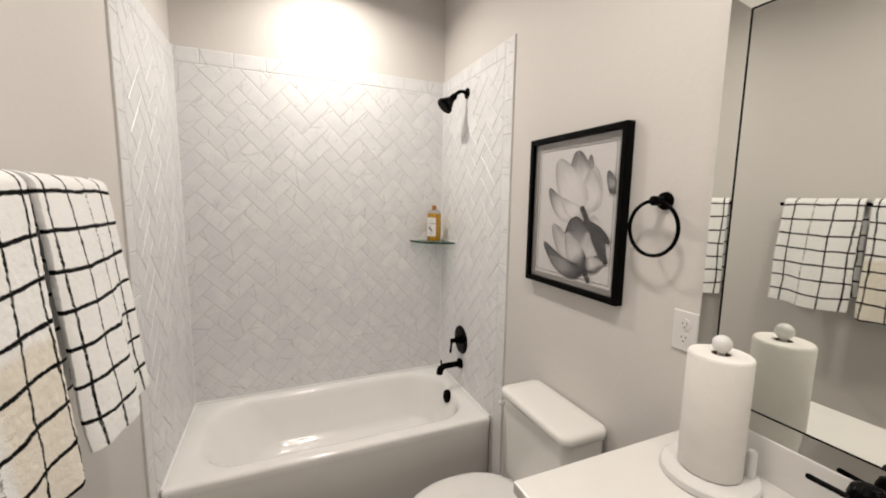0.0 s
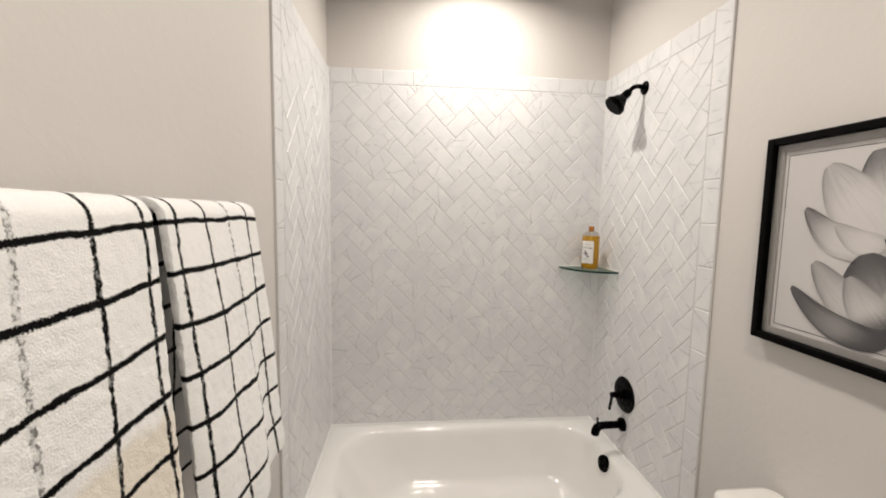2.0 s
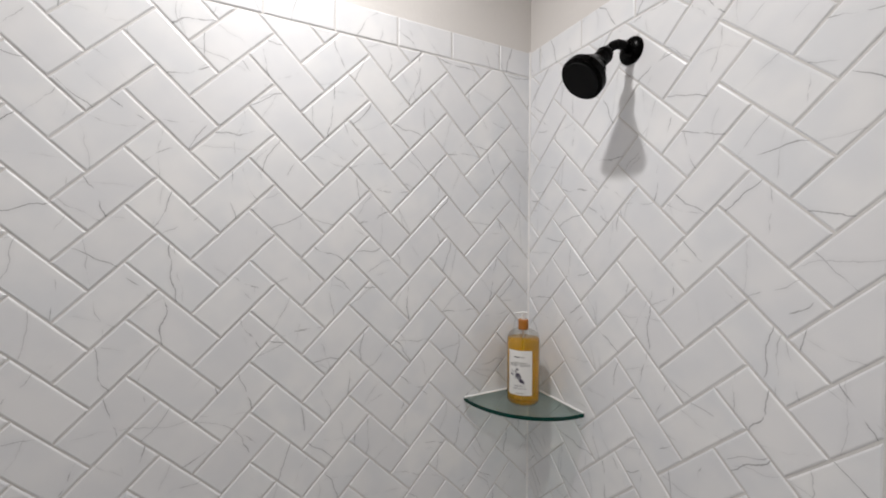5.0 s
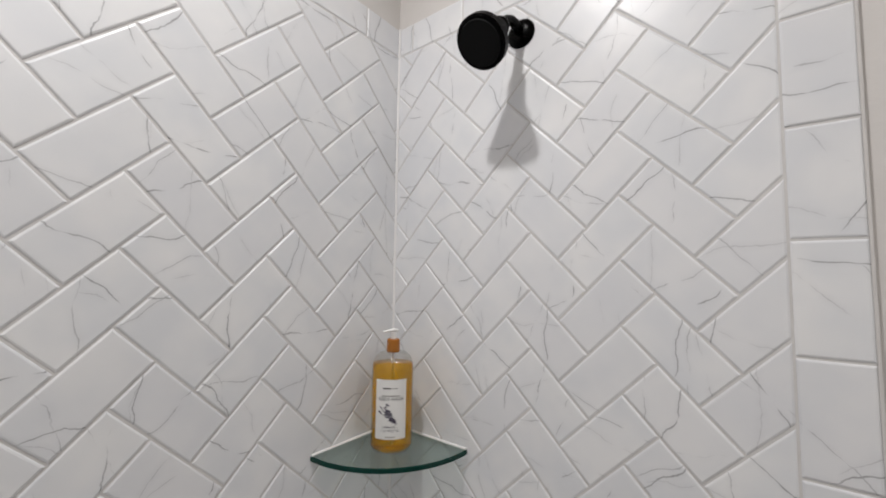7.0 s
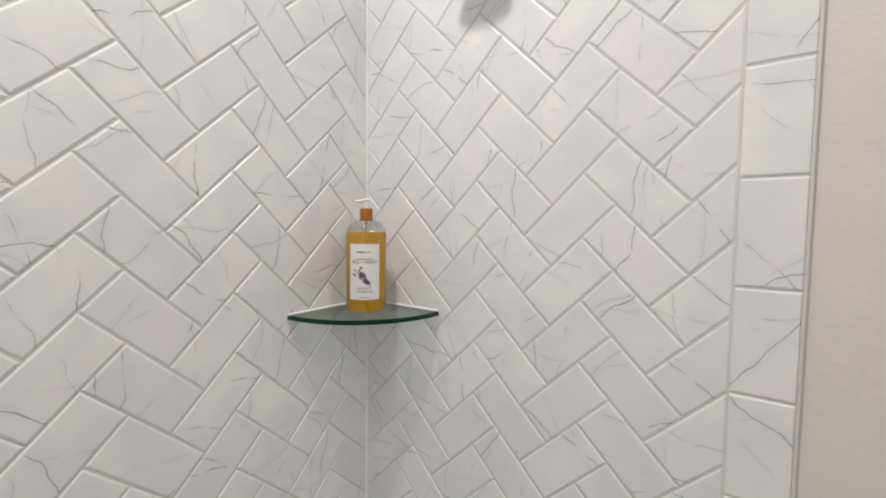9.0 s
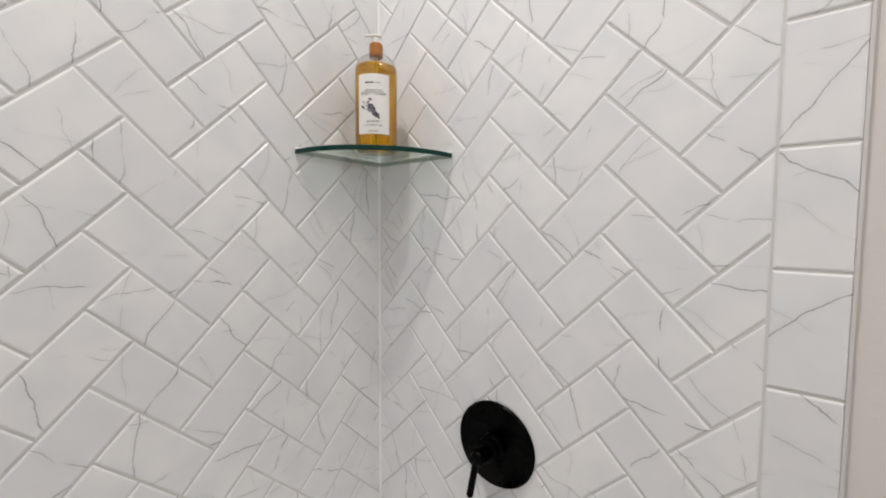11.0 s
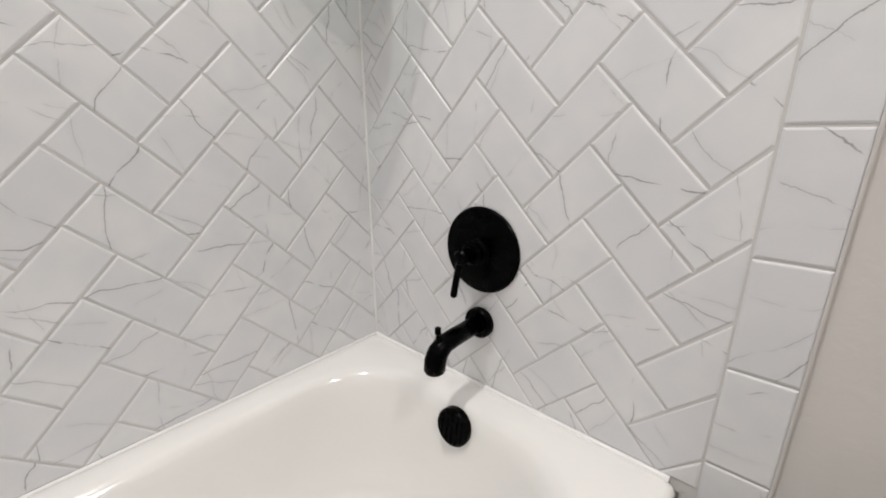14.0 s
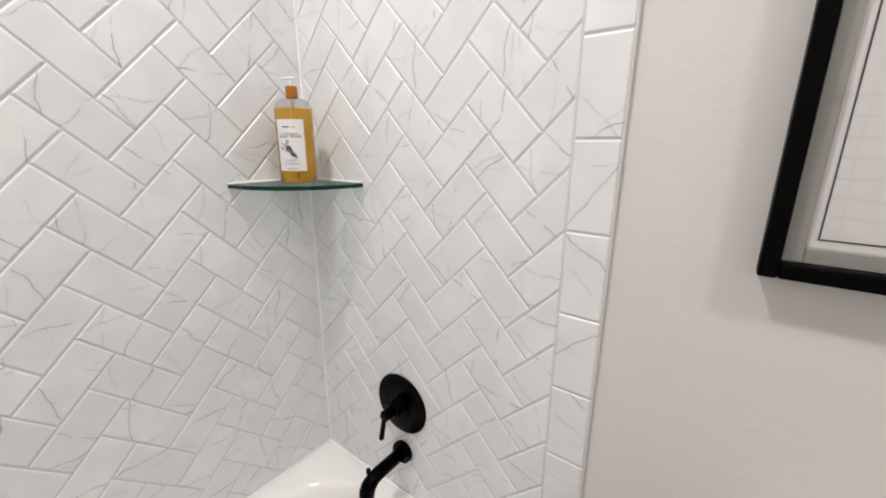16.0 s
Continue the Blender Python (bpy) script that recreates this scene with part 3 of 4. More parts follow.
# ---------- framed flower print ----------
def flower_print():
    xf = W + PW
    y0, y1, z0, z1 = -1.050, -1.563, 1.210, 1.812     # y0 is the edge nearest the tub
    t = thing("framed_print", "black framed print of two grey tulips on the wall", "picture", at=(xf, (y0 + y1) / 2, z0))
    fw, d = 0.022, 0.034
    bars = (("frame_side", y1, y1 + fw, z0, z1), ("frame_side", y0 - fw, y0, z0, z1),
            ("frame_rail", y1 + fw, y0 - fw, z0, z0 + fw), ("frame_rail", y1 + fw, y0 - fw, z1 - fw, z1))
    for name, a, b, c, e in bars:
        place(part(name, box(xf - d, xf, a, b, c, e, 0.003), FRAME_BLACK), t)
    lw = 0.022
    a, b, c, e = y1 + fw, y0 - fw, z0 + fw, z1 - fw
    for p, q, r, s in ((a, a + lw, c, e), (b - lw, b, c, e), (a + lw, b - lw, c, c + lw), (a + lw, b - lw, e - lw, e)):
        place(part("liner", box(xf - 0.018, xf - 0.003, p, q, r, s, 0.002), SILVER, label="grey inner liner"), t)
    a, b, c, e = a + lw, b - lw, c + lw, e - lw
    sheet = place(part("print", box(xf - 0.012, xf - 0.004, a, b, c, e), PAPER, label="pale grey tulip print"), t)
    for p, q, r, s in ((a + 0.010, a + 0.012, c + 0.010, e - 0.010), (b - 0.012, b - 0.010, c + 0.010, e - 0.010),
                       (a + 0.012, b - 0.012, c + 0.010, c + 0.012), (a + 0.012, b - 0.012, e - 0.012, e - 0.010)):
        place(part("border_line", box(xf - 0.0126, xf - 0.0122, p, q, r, s), INK), sheet)
    wid, hei = (b - a), (e - c)
    count = [0]

    def spot(u, v):
        return b - u * wid, e - v * hei

    def leaf(base, tip, width, bend, mat=PETAL, name="printed_petal", shape=0.6, taper=0.05):
        count[0] += 1
        xx = xf - 0.0128 - 0.00022 * count[0]
        p, q = Vector((base[0] * wid, -base[1] * hei)), Vector((tip[0] * wid, -tip[1] * hei))
        d2 = q - p
        side = Vector((-d2.y, d2.x)).normalized()
        n = 16
        verts, faces, uvs = [], [], []
        for i in range(n + 1):
            f = i / n
            c2 = p + d2 * f + side * bend * math.sin(math.pi * f) * d2.length
            w2 = width * wid * (taper + (1 - taper) * math.sin(math.pi * min(1.0, f ** shape * 0.985 + 0.008)) ** 0.55)
            for k in range(5):
                g = k / 2 - 1
                o = c2 + side * g * w2
                verts.append((xx, min(b - 0.001, max(a + 0.001, b - o.x)), min(e - 0.001, max(c + 0.001, e + o.y))))
                uvs.append((g, f))
        for i in range(n):
            for k in range(4):
                faces.append((i * 5 + k, i * 5 + k + 1, i * 5 + k + 6, i * 5 + k + 5))
        me = mesh_from(name, verts, faces, mat)
        layer = me.uv_layers.new(name="UVMap")
        for loop in me.loops:
            layer.data[loop.index].uv = uvs[loop.vertex_index]
        ob = new(name, me)
        ob.parent = sheet

    # upper flower, far petals first
    leaf((0.69, 0.46), (0.70, 0.09), 0.065, 0.0, PETAL_TIP)
    leaf((0.67, 0.47), (0.755, 0.17), 0.11, -0.10)
    leaf((0.63, 0.47), (0.535, 0.05), 0.16, -0.02, PETAL_TIP)
    leaf((0.66, 0.48), (0.725, 0.20), 0.13, -0.10)
    leaf((0.62, 0.48), (0.285, 0.10), 0.17, 0.02)
    leaf((0.60, 0.51), (0.17, 0.32), 0.10, 0.14, PETAL_TIP)
    leaf((0.62, 0.50), (0.36, 0.40), 0.075, 0.10)
    # lower flower
    leaf((0.82, 0.64), (0.765, 0.51), 0.06, 0.0)
    leaf((0.71, 0.86), (0.84, 0.60), 0.15, -0.08, PETAL_DARK)
    leaf((0.68, 0.88), (0.535, 0.53), 0.21, 0.02, PETAL_DARK)
    leaf((0.67, 0.89), (0.255, 0.60), 0.12, 0.06, PETAL_BASE)
    leaf((0.70, 0.88), (0.73, 0.63), 0.13, -0.04, PETAL_BASE)
    leaf((0.67, 0.88), (0.46, 0.65), 0.11, 0.05, PETAL_BASE)
    leaf((0.68, 0.935), (0.13, 0.75), 0.085, 0.12, PETAL_DARK)
    leaf((0.70, 0.88), (0.92, 0.78), 0.07, -0.08, PETAL_DARK)
    leaf((0.70, 0.89), (0.91, 0.83), 0.055, 0.12, PETAL_BASE)
    # stems, and the cut-off petal at the edge
    leaf((0.67, 0.86), (0.765, 0.99), 0.026, 0.0, STEM_INK, "printed_stem", 1.0, 0.7)
    leaf((0.63, 0.45), (0.745, 0.60), 0.030, 0.0, STEM_INK, "printed_stem", 1.0, 0.6)
    leaf((0.66, 0.56), (0.97, 0.69), 0.042, 0.06, STEM_INK, "printed_stem", 1.0, 0.2)
    leaf((0.74, 0.57), (0.95, 0.83), 0.042, -0.03, STEM_INK, "printed_stem", 1.0, 0.4)
    leaf((0.99, 0.36), (0.91, 0.21), 0.050, 0.0, PETAL_DARK)
    pane = place(part("glazing", box(xf - 0.0212, xf - 0.0202, y1 + fw, y0 - fw, z0 + fw, z1 - fw), clear_material("picture_glass", (0.99, 0.99, 0.99), 0.03, 0.02)), t)
    return t


flower_print()


# ---------- towel ring, outlet ----------
def towel_ring():
    x, y, z = W + PW, -1.69, 1.560
    t = thing("towel_ring", "matte black towel ring on a round wall mount", "towel ring", at=(x, y, z))
    place(part("mount", lathe([(0, 0), (0.026, 0), (0.027, 0.003), (0.025, 0.009), (0.013, 0.013), (0.012, 0.040), (0.014, 0.042), (0.014, 0.054), (0.0, 0.056)], axis((x, y, z), (-1, 0, 0))), BLACK), t)
    n, r = 56, 0.080
    bm = bmesh.new()
    rows = []
    for i in range(n):
        a = 2 * math.pi * i / n
        c = Vector((0, math.cos(a), math.sin(a)))
        rows.append([bm.verts.new(Vector((x - 0.047, y, z - r)) + c * (r + 0.0055 * math.cos(b)) + Vector((0.0055 * math.sin(b), 0, 0))) for b in [2 * math.pi * k / 10 for k in range(10)]])
    for i in range(n):
        for k in range(10):
            bm.faces.new((rows[i][k], rows[(i + 1) % n][k], rows[(i + 1) % n][(k + 1) % 10], rows[i][(k + 1) % 10]))
    place(part("ring", bm, BLACK, smooth=True), t)


def outlet():
    x, y, z = W + PW, -1.787, 1.195
    t = thing("wall_outlet", "white double socket outlet on the wall", "outlet", at=(x, y, z))
    place(part("cover_plate", box(x - 0.006, x, y - 0.037, y + 0.037, z - 0.058, z + 0.058, 0.003), PLASTIC), t)
    for dz in (-0.020, 0.020):
        s = place(part("socket", lathe([(0, 0), (0.0165, 0), (0.0165, 0.002), (0.0, 0.002)], axis((x - 0.006, y, z + dz), (-1, 0, 0)), 24), PLASTIC), t)
        for dy, w, h, o in ((-0.006, 0.0008, 0.004, 0.003), (0.006, 0.0008, 0.0032, 0.003), (0.0, 0.0018, 0.0018, -0.008)):
            place(part("slot", box(x - 0.0089, x - 0.0083, y + dy - w, y + dy + w, z + dz + o - h, z + dz + o + h), DARK), s)
    place(part("screw", lathe([(0, 0), (0.003, 0), (0.002, 0.0015), (0, 0.0015)], axis((x - 0.006, y, z), (-1, 0, 0)), 12), PLASTIC), t)


towel_ring()
outlet()


# ---------- toilet ----------
def toilet():
    cy = -1.350
    t = thing("toilet", "white two-piece toilet with its lid closed", "toilet", at=(1.2, cy, 0))
    xb = W + PW - 0.010
    tank = [rounded(xb - 0.165, xb, cy - 0.180, cy + 0.180, 0.030, 0.375), rounded(xb - 0.172, xb, cy - 0.190, cy + 0.190, 0.030, 0.40),
            rounded(xb - 0.186, xb, cy - 0.200, cy + 0.200, 0.032, 0.735)]
    place(part("tank", loft(tank), CERAMIC, smooth=False), t)
    lid = [rounded(xb - 0.192, xb + 0.002, cy - 0.205, cy + 0.205, 0.034, 0.733), rounded(xb - 0.199, xb + 0.004, cy - 0.211, cy + 0.211, 0.038, 0.737),
           rounded(xb - 0.200, xb + 0.004, cy - 0.212, cy + 0.212, 0.038, 0.758), rounded(xb - 0.195, xb + 0.001, cy - 0.208, cy + 0.208, 0.036, 0.767),
           rounded(xb - 0.182, xb - 0.008, cy - 0.196, cy + 0.196, 0.030, 0.771), rounded(xb - 0.150, xb - 0.04, cy - 0.16, cy + 0.16, 0.02, 0.772)]
    place(part("tank_lid", loft(lid), CERAMIC, smooth=True), t)
    lever = place(part("flush_lever", box(xb - 0.192, xb - 0.130, cy + 0.206, cy + 0.224, 0.672, 0.694, 0.006), PLASTIC, label="white flush lever"), t)
    place(part("lever_pivot", lathe([(0, 0), (0.014, 0), (0.014, 0.009), (0, 0.010)], axis((xb - 0.140, cy + 0.197, 0.683), (0, 1, 0)), 20), CHROME), lever)

    def oval(x0, x1, half, z, n=36, sq=0.8):
        pts = []
        for i in range(n):
            a = 2 * math.pi * i / n
            c, s = math.cos(a), math.sin(a)
            pts.append(((x0 + x1) / 2 + (x1 - x0) / 2 * math.copysign(abs(c) ** (sq if c > 0 else 1.0), c), cy + half * math.copysign(abs(s) ** 0.9, s), z))
        return pts

    bowl = [oval(0.98, 1.40, 0.105, 0.0), oval(0.98, 1.40, 0.10, 0.03), oval(1.00, 1.38, 0.090, 0.12), oval(0.93, 1.40, 0.135, 0.25), oval(0.87, 1.42, 0.175, 0.35), oval(0.86, 1.42, 0.180, 0.385)]
    place(part("bowl", loft(bowl), CERAMIC, smooth=True), t)
    place(part("shelf", box(1.28, xb - 0.02, cy - 0.12, cy + 0.12, 0.20, 0.376, 0.03, 3), CERAMIC, smooth=True), t)
    place(part("seat", loft([oval(0.855, 1.325, 0.183, 0.386), oval(0.85, 1.33, 0.188, 0.391), oval(0.85, 1.33, 0.188, 0.402), oval(0.856, 1.325, 0.183, 0.406)]), PLASTIC, smooth=True), t)
    place(part("seat_lid", loft([oval(0.855, 1.325, 0.184, 0.408), oval(0.848, 1.332, 0.189, 0.412), oval(0.850, 1.330, 0.188, 0.424), oval(0.875, 1.31, 0.170, 0.431), oval(0.95, 1.25, 0.10, 0.434)]), PLASTIC, smooth=True), t)
    for s in (-0.075, 0.075):
        place(part("hinge", lathe([(0, 0), (0.013, 0), (0.013, 0.030), (0.009, 0.036), (0, 0.036)], pose(1.315, cy + s, 0.384), 18), PLASTIC), t)


toilet()

# ---------- vanity ----------
CT = 0.912
VY = -1.805
VX = 0.959


def vanity():
    x1, y1 = W + PW, -3.20
    t = thing("vanity_cabinet", "pale painted bathroom vanity cabinet with panel doors", "cabinet", at=(1.25, -2.5, 0))
    place(part("body", box(VX + 0.03, x1, y1 + 0.01, VY - 0.012, 0.10, CT - 0.031, 0.002), CABINET), t)
    place(part("plinth", box(VX + 0.10, x1, y1 + 0.02, VY - 0.03, 0, 0.10), CABINET), t)
    n = 3
    w = (VY - y1 - 0.04) / n
    for i in range(n):
        a = y1 + 0.02 + i * w
        d = place(part("door", box(VX + 0.010, VX + 0.029, a + 0.004, a + w - 0.004, 0.13, CT - 0.06, 0.002), CABINET), t)
        place(part("handle", tube([(VX - 0.012, a + w - 0.05, 0.60), (VX - 0.012, a + w - 0.05, 0.76)], 0.005, 10), BLACK), d)
    top = part("countertop", box(VX, x1, y1, VY, CT - 0.03, CT, 0.003), QUARTZ)
    tagged(top, "white quartz vanity countertop with a square edge", "countertop")
    bs = part("backsplash", box(x1 - 0.020, x1, y1, VY - 0.002, CT, CT + 0.100, 0.002), QUARTZ)
    tagged(bs, "white quartz backsplash strip under the mirror", "backsplash")


vanity()


def mirror():
    x = W + PW
    y0, y1, z0, z1 = -1.832, -3.15, CT + 0.1005, 2.055
    bw = 0.046
    t = thing("wall_mirror", "large silver mirror above the vanity backsplash", "mirror", at=(x, (y0 + y1) / 2, z0))
    m = place(part("mirror_glass", box(x - 0.010, x, y1 + bw, y0 - bw, z0 + bw, z1 - bw), MIRROR), t)

    def strip(quad):
        """A bevelled strip; quad: outer edge (two), inner edge (two)."""
        (oa, ob2), (ia, ib) = quad
        bm = bmesh.new()
        v = [bm.verts.new(p) for p in ((x - 0.0165, *oa), (x - 0.0165, *ob2), (x - 0.0085, *ib), (x - 0.0085, *ia), (x, *oa), (x, *ob2), (x, *ib), (x, *ia))]
        for f in ((0, 1, 2, 3), (4, 5, 6, 7), (0, 1, 5, 4), (1, 2, 6, 5), (2, 3, 7, 6), (3, 0, 4, 7)):
            bm.faces.new([v[i] for i in f])
        place(part("bevel_strip", bm, MIRROR), t)

    g = 0.0012
    a, b, c, d = (y0, z0), (y0, z1), (y1, z1), (y1, z0)
    e, f, h, k = (y0 - bw + g, z0 + bw - g), (y0 - bw + g, z1 - bw + g), (y1 + bw - g, z1 - bw + g), (y1 + bw - g, z0 + bw - g)
    for q in (((a, b), (e, f)), ((b, c), (f, h)), ((c, d), (h, k)), ((d, a), (k, e))):
        strip(q)
    s = 0.0016
    yi, yo, zi, zo = y0 - bw, y1 + bw, z0 + bw, z1 - bw
    for p, q, r, u in ((yi - s, yi + s, zi, zo), (yo - s, yo + s, zi, zo), (yo, yi, zi - s, zi + s), (yo, yi, zo - s, zo + s)):
        place(part("seam", box(x - 0.0118, x - 0.009, p, q, r, u), DARK, label="dark seam line"), t)


mirror()


def paper_towel_holder():
    cx, cy = 1.400, -1.962
    t = thing("paper_towel_holder", "white marble paper towel holder with a knob on the counter", "paper towel holder", at=(cx, cy, CT))
    place(part("base", lathe([(0, 0), (0.097, 0), (0.101, 0.003), (0.101, 0.018), (0.097, 0.022), (0, 0.022)], pose(cx, cy, CT), 56), MARBLE), t)
    place(part("rod", lathe([(0, 0.02), (0.008, 0.02), (0.008, 0.312), (0, 0.312)], pose(cx, cy, CT), 16), MARBLE), t)
    place(part("knob", lathe([(0.0, 0.306)] + [(0.0200 * math.sin(a), 0.326 - 0.0200 * math.cos(a)) for a in [math.pi * i / 16 for i in range(1, 16)]] + [(0.0, 0.346)], pose(cx, cy, CT), 28), MARBLE, smooth=True), t)
    dx, dy = 0.058, -0.055
    place(part("tear_post", lathe([(0, 0.02), (0.010, 0.02), (0.010, 0.078), (0.007, 0.085), (0, 0.087)], pose(cx + dx, cy + dy, CT), 18), MARBLE), t)
    r = thing("paper_towel_roll", "full roll of white paper towel on its holder", "paper towel", at=(cx, cy, CT + 0.023))
    n = 64
    rings = []
    for rad, h in ((0.019, 0.0), (0.057, 0.0), (0.060, 0.003), (0.060, 0.276), (0.057, 0.280), (0.019, 0.280), (0.019, 0.0)):
        ring = []
        for i in range(n):
            a = 2 * math.pi * i / n
            q = rad * (1.05 + (0.02 * math.sin(2 * a + 3.7) + 0.012 * math.sin(3 * a + 1.0)) * (rad > 0.03))
            ring.append((cx + q * math.cos(a), cy + q * math.sin(a), CT + 0.0235 + h))
        rings.append(ring)
    roll = place(part("roll", loft(rings, False), ROLL), r)
    for f in roll.data.polygons:
        f.use_smooth = abs(f.normal.z) < 0.3
    place(part("core", lathe([(0.0185, 0.001), (0.0190, 0.001), (0.0190, 0.279), (0.0170, 0.279), (0.0170, 0.001), (0.0185, 0.001)], pose(cx, cy, CT + 0.0235), 28, False), plain("cardboard_core", (0.20, 0.15, 0.11), 0.9)), r)


paper_towel_holder()


def faucet():
    x, y = 1.458, -2.205
    t = thing("vanity_faucet", "matte black lever faucet on the vanity counter", "faucet", at=(x, y, CT))
    place(part("body", lathe([(0, 0), (0.027, 0), (0.027, 0.006), (0.022, 0.010), (0.022, 0.080), (0.028, 0.086), (0.030, 0.110), (0.026, 0.126), (0.014, 0.134), (0, 0.135)], pose(x, y, CT), 32), BLACK), t)
    place(part("lever", tube([(x, y, CT + 0.094), (x - 0.004, y + 0.045, CT + 0.096), (x - 0.008, y + 0.084, CT + 0.098), (x - 0.008, y + 0.088, CT + 0.098)], [0.006, 0.0055, 0.006, 0.004]), BLACK), t)
    place(part("spout", tube([(x, y, CT + 0.05), (x - 0.05, y, CT + 0.075), (x - 0.10, y, CT + 0.08), (x - 0.125, y, CT + 0.062)], [0.015, 0.013, 0.012, 0.011]), BLACK, smooth=True), t)


faucet()

# ---------- downlights: one above the tub, two added fill fittings over the room ---
for lx, ly, watts, wide in TUB_AND_FILL_CANS:
    t = thing("downlight", "round white ceiling downlight, inferred above the tub, added as fill over the room", "ceiling light", group="downlights", at=(lx, ly, CEIL))
    place(part("trim_ring", lathe([(0.070, 0), (0.092, 0), (0.092, -0.004), (0.086, -0.007), (0.070, -0.004), (0.070, 0)], pose(lx, ly, CEIL), 40, False), PLASTIC), t)
    place(part("lens", lathe([(0, -0.001), (0.069, -0.001), (0.069, -0.002), (0, -0.002)], pose(lx, ly, CEIL), 40), LENS), t)

# ---------- tiles ----------
TW = 0.0800        # tile pitch across; a tile is twice as long
QU, QV = 0.0556, 0.0576   # half the pattern's rise, along and up the wall
STEP = 0.1612      # pitch of the border tiles
GAP = 0.0028


def clip(poly, u0, u1, v0, v1):
    for i, lim, sign in ((0, u0, 1), (0, u1, -1), (1, v0, 1), (1, v1, -1)):
        out = []
        for p, q in zip(poly, poly[1:] + poly[:1]):
            dp, dq = sign * (p[i] - lim), sign * (q[i] - lim)
            if dp >= 0:
                out.append(p)
            if (dp >= 0) != (dq >= 0):
                f = dp / (dp - dq)
                out.append((p[0] + f * (q[0] - p[0]), p[1] + f * (q[1] - p[1])))
        poly = out
        if len(poly) < 3:
            return []
    keep = []
    for p in poly:
        if not keep or math.hypot(p[0] - keep[-1][0], p[1] - keep[-1][1]) > 0.0015:
            keep.append(p)
    if len(keep) > 2 and math.hypot(keep[0][0] - keep[-1][0], keep[0][1] - keep[-1][1]) < 0.0015:
        keep.pop()
    return keep if len(keep) > 2 else []


def area(p):
    return 0.5 * sum(a[0] * b[1] - b[0] * a[1] for a, b in zip(p, p[1:] + p[:1]))


def inset(poly, d):
    """A convex polygon moved inwards by d."""
    n, out = len(poly), []
    for i in range(n):
        a, b, c = Vector(poly[i - 1]), Vector(poly[i]), Vector(poly[(i + 1) % n])
        e, f = (b - a).normalized(), (c - b).normalized()
        ne, nf = Vector((-e.y, e.x)), Vector((-f.y, f.x))
        s = ne + nf
        out.append(b + s * (d / max(0.35, 1 + ne.dot(nf))))
    return [(p.x, p.y) for p in out]


def tile_mesh(poly):
    """A pressed tile with softened edges, its face at z = 0."""
    small = min(math.hypot(p[0] - q[0], p[1] - q[1]) for p, q in zip(poly, poly[1:] + poly[:1]))
    k = 1.0 if small > 0.02 and area(poly) > 0.0012 else 0.4
    levels = [(GAP / 2, -0.005), (GAP / 2 + 0.0003 * k, -0.0019), (GAP / 2 + 0.0015 * k, -0.0007), (GAP / 2 + 0.0036 * k, 0.0)]
    verts, faces, n = [], [], len(poly)
    for d, z in levels:
        verts += [(x, y, z) for x, y in inset(poly, d)]
    for r in range(len(levels) - 1):
        for i in range(n):
            j = (i + 1) % n
            faces.append((r * n + i, r * n + j, (r + 1) * n + j, (r + 1) * n + i))
    faces.append(tuple(range(3 * n, 4 * n)))
    me = mesh_from("tile", verts, faces, TILE)
    return me


def tile(parent, frame_m, u, v, angle, me):
    ob = new("tile", me)
    ob.parent = parent
    rng = random.Random(int(u * 7919) + int(v * 104729))
    tip = pose(0, 0, 0, rng.uniform(-0.11, 0.11), rng.uniform(-0.07, 0.07), angle)
    ob.matrix_local = frame_m @ Matrix.Translation((u, v, rng.uniform(-0.0004, 0.0003))) @ tip
    return ob


def herringbone(parent, frame_m, u0, u1, v0, v1, pu, pv):
    """Herringbone at 45 degrees over a field of the wall, cut at its edges; pu, pv: a valley of the pattern."""
    c = math.sqrt(0.5)
    su, sv = QU * math.sqrt(2) / TW, QV * math.sqrt(2) / TW
    full = {}
    for i in range(int((u0 - pu) / (4 * QU)) - 2, int((u1 - pu) / (4 * QU)) + 3):
        for k in range(int((v0 - pv) / (2 * QV)) - 3, int((v1 - pv) / (2 * QV)) + 3):
            for du, dv, ang in ((-0.5, 1.5, -45), (1.5, 2.5, 45)):
                u, v = pu + QU * (4 * i + du), pv + QV * (2 * k + dv)
                sg = 1 if ang > 0 else -1
                ring = [(u + su * c * (x - sg * y), v + sv * c * (sg * x + y)) for x, y in ((-TW, -TW / 2), (TW, -TW / 2), (TW, TW / 2), (-TW, TW / 2))]
                cut = clip(ring, u0, u1, v0, v1)
                if not cut or area(cut) < 0.00012:
                    continue
                loc = [(c * ((x - u) + sg * (y - v)), c * (-sg * (x - u) + (y - v))) for x, y in cut]
                if abs(area(cut) - area(ring)) < 1e-7:
                    if ang not in full:
                        full[ang] = tile_mesh(loc)
                    tile(parent, frame_m, u, v, ang, full[ang])
                else:
                    tile(parent, frame_m, u, v, ang, tile_mesh(loc))


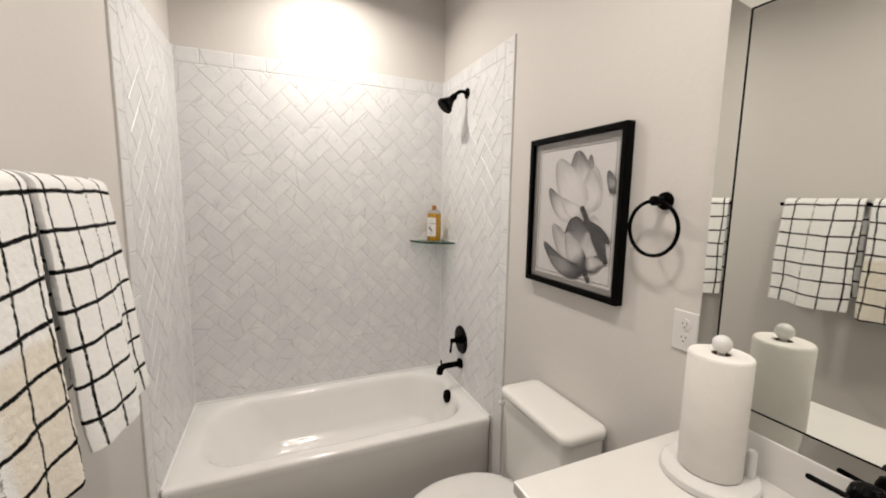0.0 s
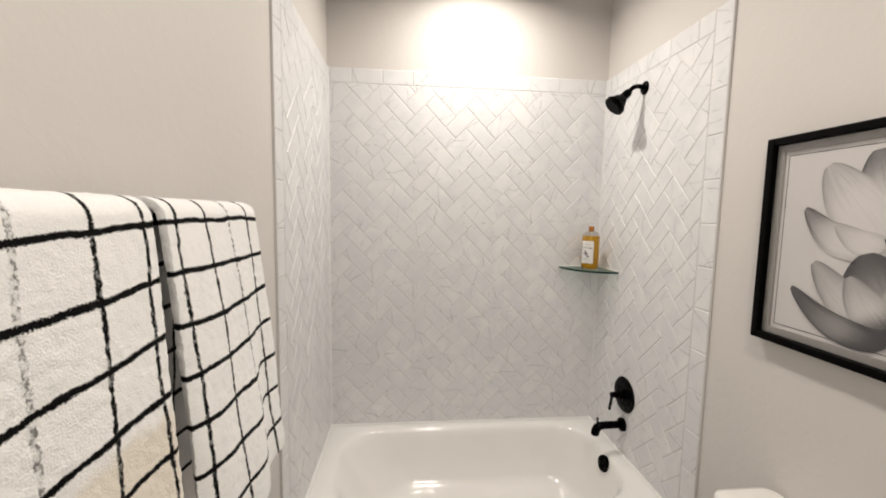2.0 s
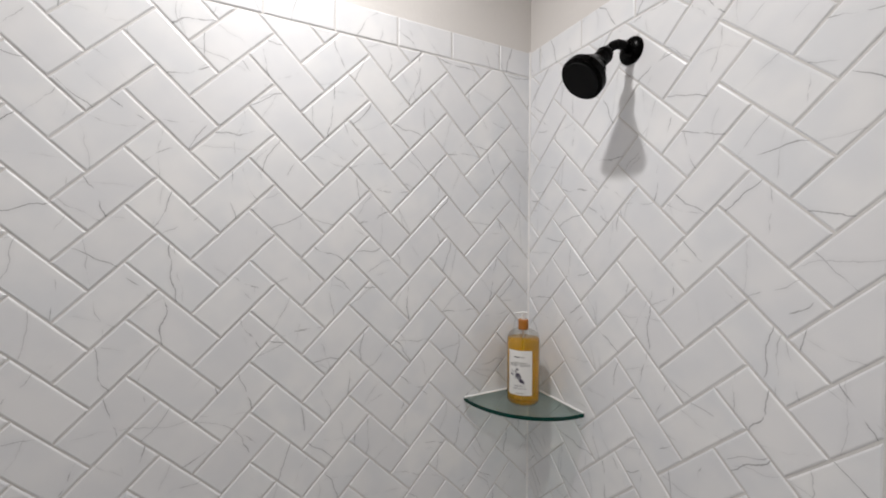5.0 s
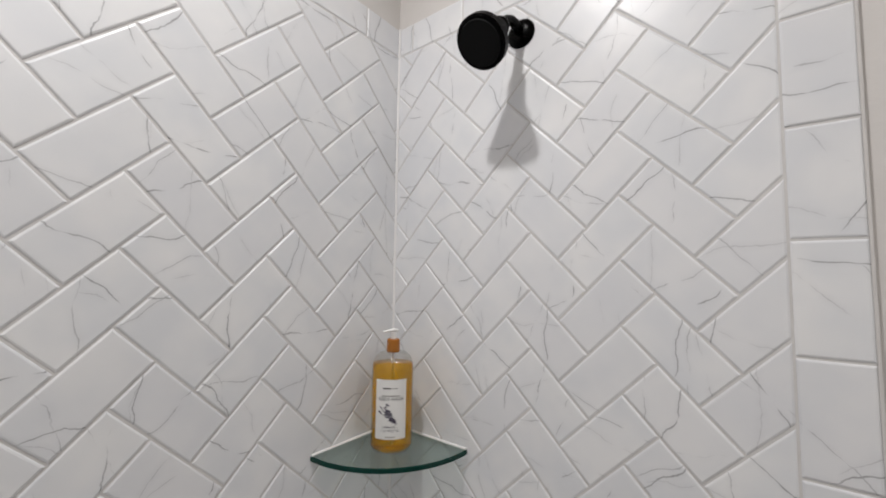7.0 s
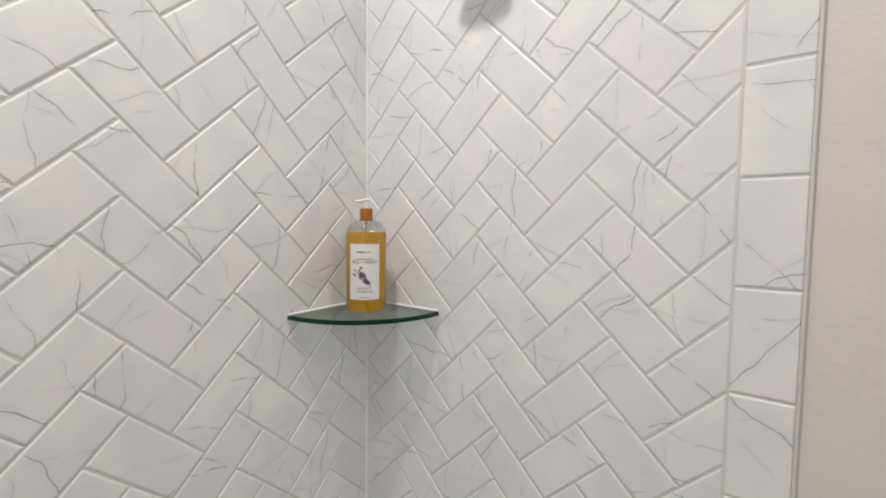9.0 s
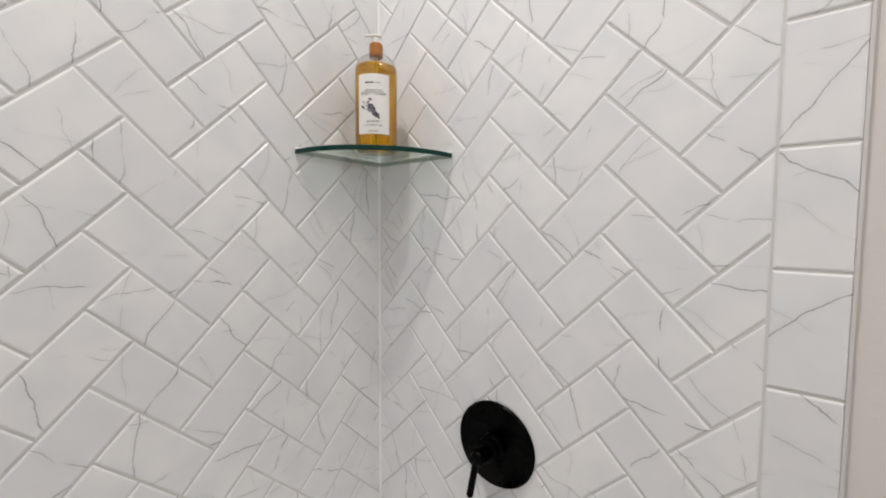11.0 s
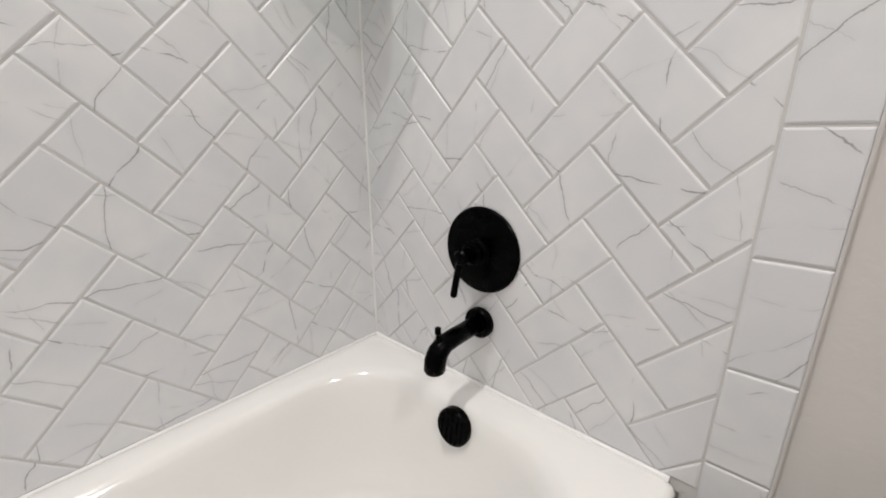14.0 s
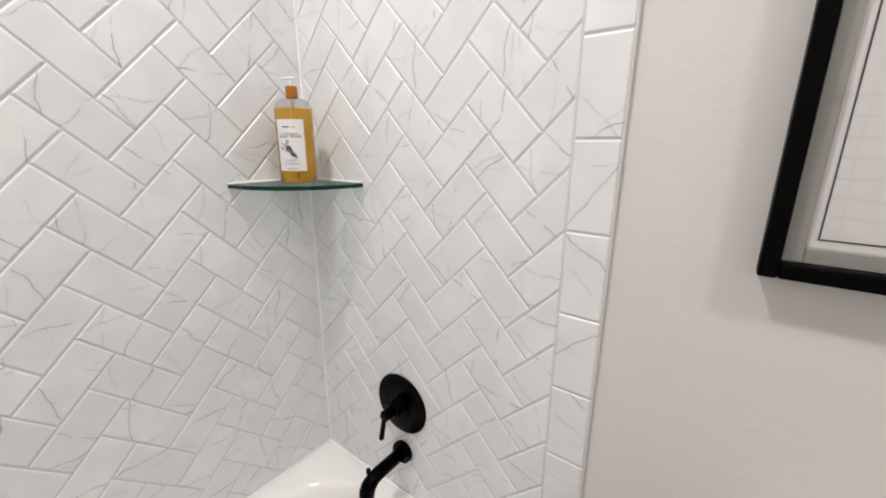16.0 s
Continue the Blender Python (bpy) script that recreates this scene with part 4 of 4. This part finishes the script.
def course(parent, frame_m, u0, u1, v0, v1, joint, upright):
    """One row of border tiles; joint: the place of one joint along it."""
    lo, hi = (v0, v1) if upright else (u0, u1)
    step = STEP
    first = joint + step * math.floor((lo - joint) / step)
    shared = None
    while first < hi:
        a, b = max(lo, first), min(hi, first + step)
        if b - a > 0.008:
            half, wide = (b - a) / 2, ((u1 - u0) if upright else (v1 - v0)) / 2
            full = b - a > step - 1e-6
            me = shared if full and shared else tile_mesh([(-half, -wide), (half, -wide), (half, wide), (-half, wide)])
            if full:
                shared = me
            mid = (a + b) / 2
            if upright:
                tile(parent, frame_m, (u0 + u1) / 2, mid, 90, me)
            else:
                tile(parent, frame_m, mid, (v0 + v1) / 2, 0, me)
        first += step


def basis(origin, u, v, n):
    m = Matrix((u, v, n)).transposed().to_4x4()
    m.translation = origin
    return m


TOP, BAND = 2.327, 2.2485
COL = 0.772        # inner edge of the upright border on the returns
END = 0.852
MB = basis((0, 0, 0), (1, 0, 0), (0, 0, 1), (0, -1, 0))
MR = basis((W, 0, 0), (0, -1, 0), (0, 0, 1), (-1, 0, 0))
ML = basis((0, 0, 0), (0, 1, 0), (0, 0, 1), (1, 0, 0))

part("grout", box(0, W, 0.0019, PW, RIM - 0.02, TOP - 0.002), GROUT, back)
part("grout", box(W + 0.0019, W + PW, -END + 0.002, 0.0019, RIM - 0.02, TOP - 0.002), GROUT, right)
part("grout", box(W + 0.0019, W + PW, -END + 0.002, F - 0.004, 0.0, RIM - 0.02), GROUT, right)
part("grout", box(-PW, -0.0019, -END + 0.002, 0.0019, RIM - 0.02, TOP - 0.002), GROUT, left)
part("grout", box(-PW, -0.0019, -END + 0.002, F - 0.004, 0.0, RIM - 0.02), GROUT, left)
part("corner_caulk", tube([(W - 0.0005, -0.0005, RIM), (W - 0.0005, -0.0005, TOP)], 0.0033, 8), CAULK, back)
part("corner_caulk", tube([(0.0005, -0.0005, RIM), (0.0005, -0.0005, TOP)], 0.0034, 8), CAULK, back)

EDGING = plain("grey_metal_edging", (0.64, 0.62, 0.60), 0.4, 0.0, 0.05, 100)
part("edge_trim", box(W + 0.0005, W + PW, -END - 0.002, -END + 0.0017, 0, TOP), EDGING, right, "thin grey metal tile edging")
part("edge_trim", box(-PW, -0.0005, -END - 0.002, -END + 0.0017, 0, TOP), EDGING, left, "thin grey metal tile edging")

LOW = RIM + 0.002
herringbone(right, MR, 0.001, COL, LOW, BAND, 0.660, 0.769)
course(right, MR, 0.001, COL, BAND, TOP, 0.369, False)
course(right, MR, COL, END, 0.0, TOP, 1.230, True)
herringbone(left, ML, -COL, -0.001, LOW, BAND, -0.729, 1.779)
course(left, ML, -COL, -0.001, BAND, TOP, -0.40, False)
course(left, ML, -END, -COL, 0.0, TOP, 1.836, True)
herringbone(back, MB, 0.001, W - 0.001, LOW, BAND, 1.067, 1.577)
course(back, MB, 0.001, W - 0.001, BAND, TOP, 0.281, False)

# floor tiles, mostly hidden
for i in range(3):
    for j in range(5):
        x0, y0 = i * 0.52 - 0.005, -0.79 - (j + 1) * 0.585
        x1 = min(x0 + 0.517, W + PW)
        part("floor_tile", box(x0, x1, y0, y0 + 0.582, 0.0, 0.004, 0.001, 1), FLOOR, floor)
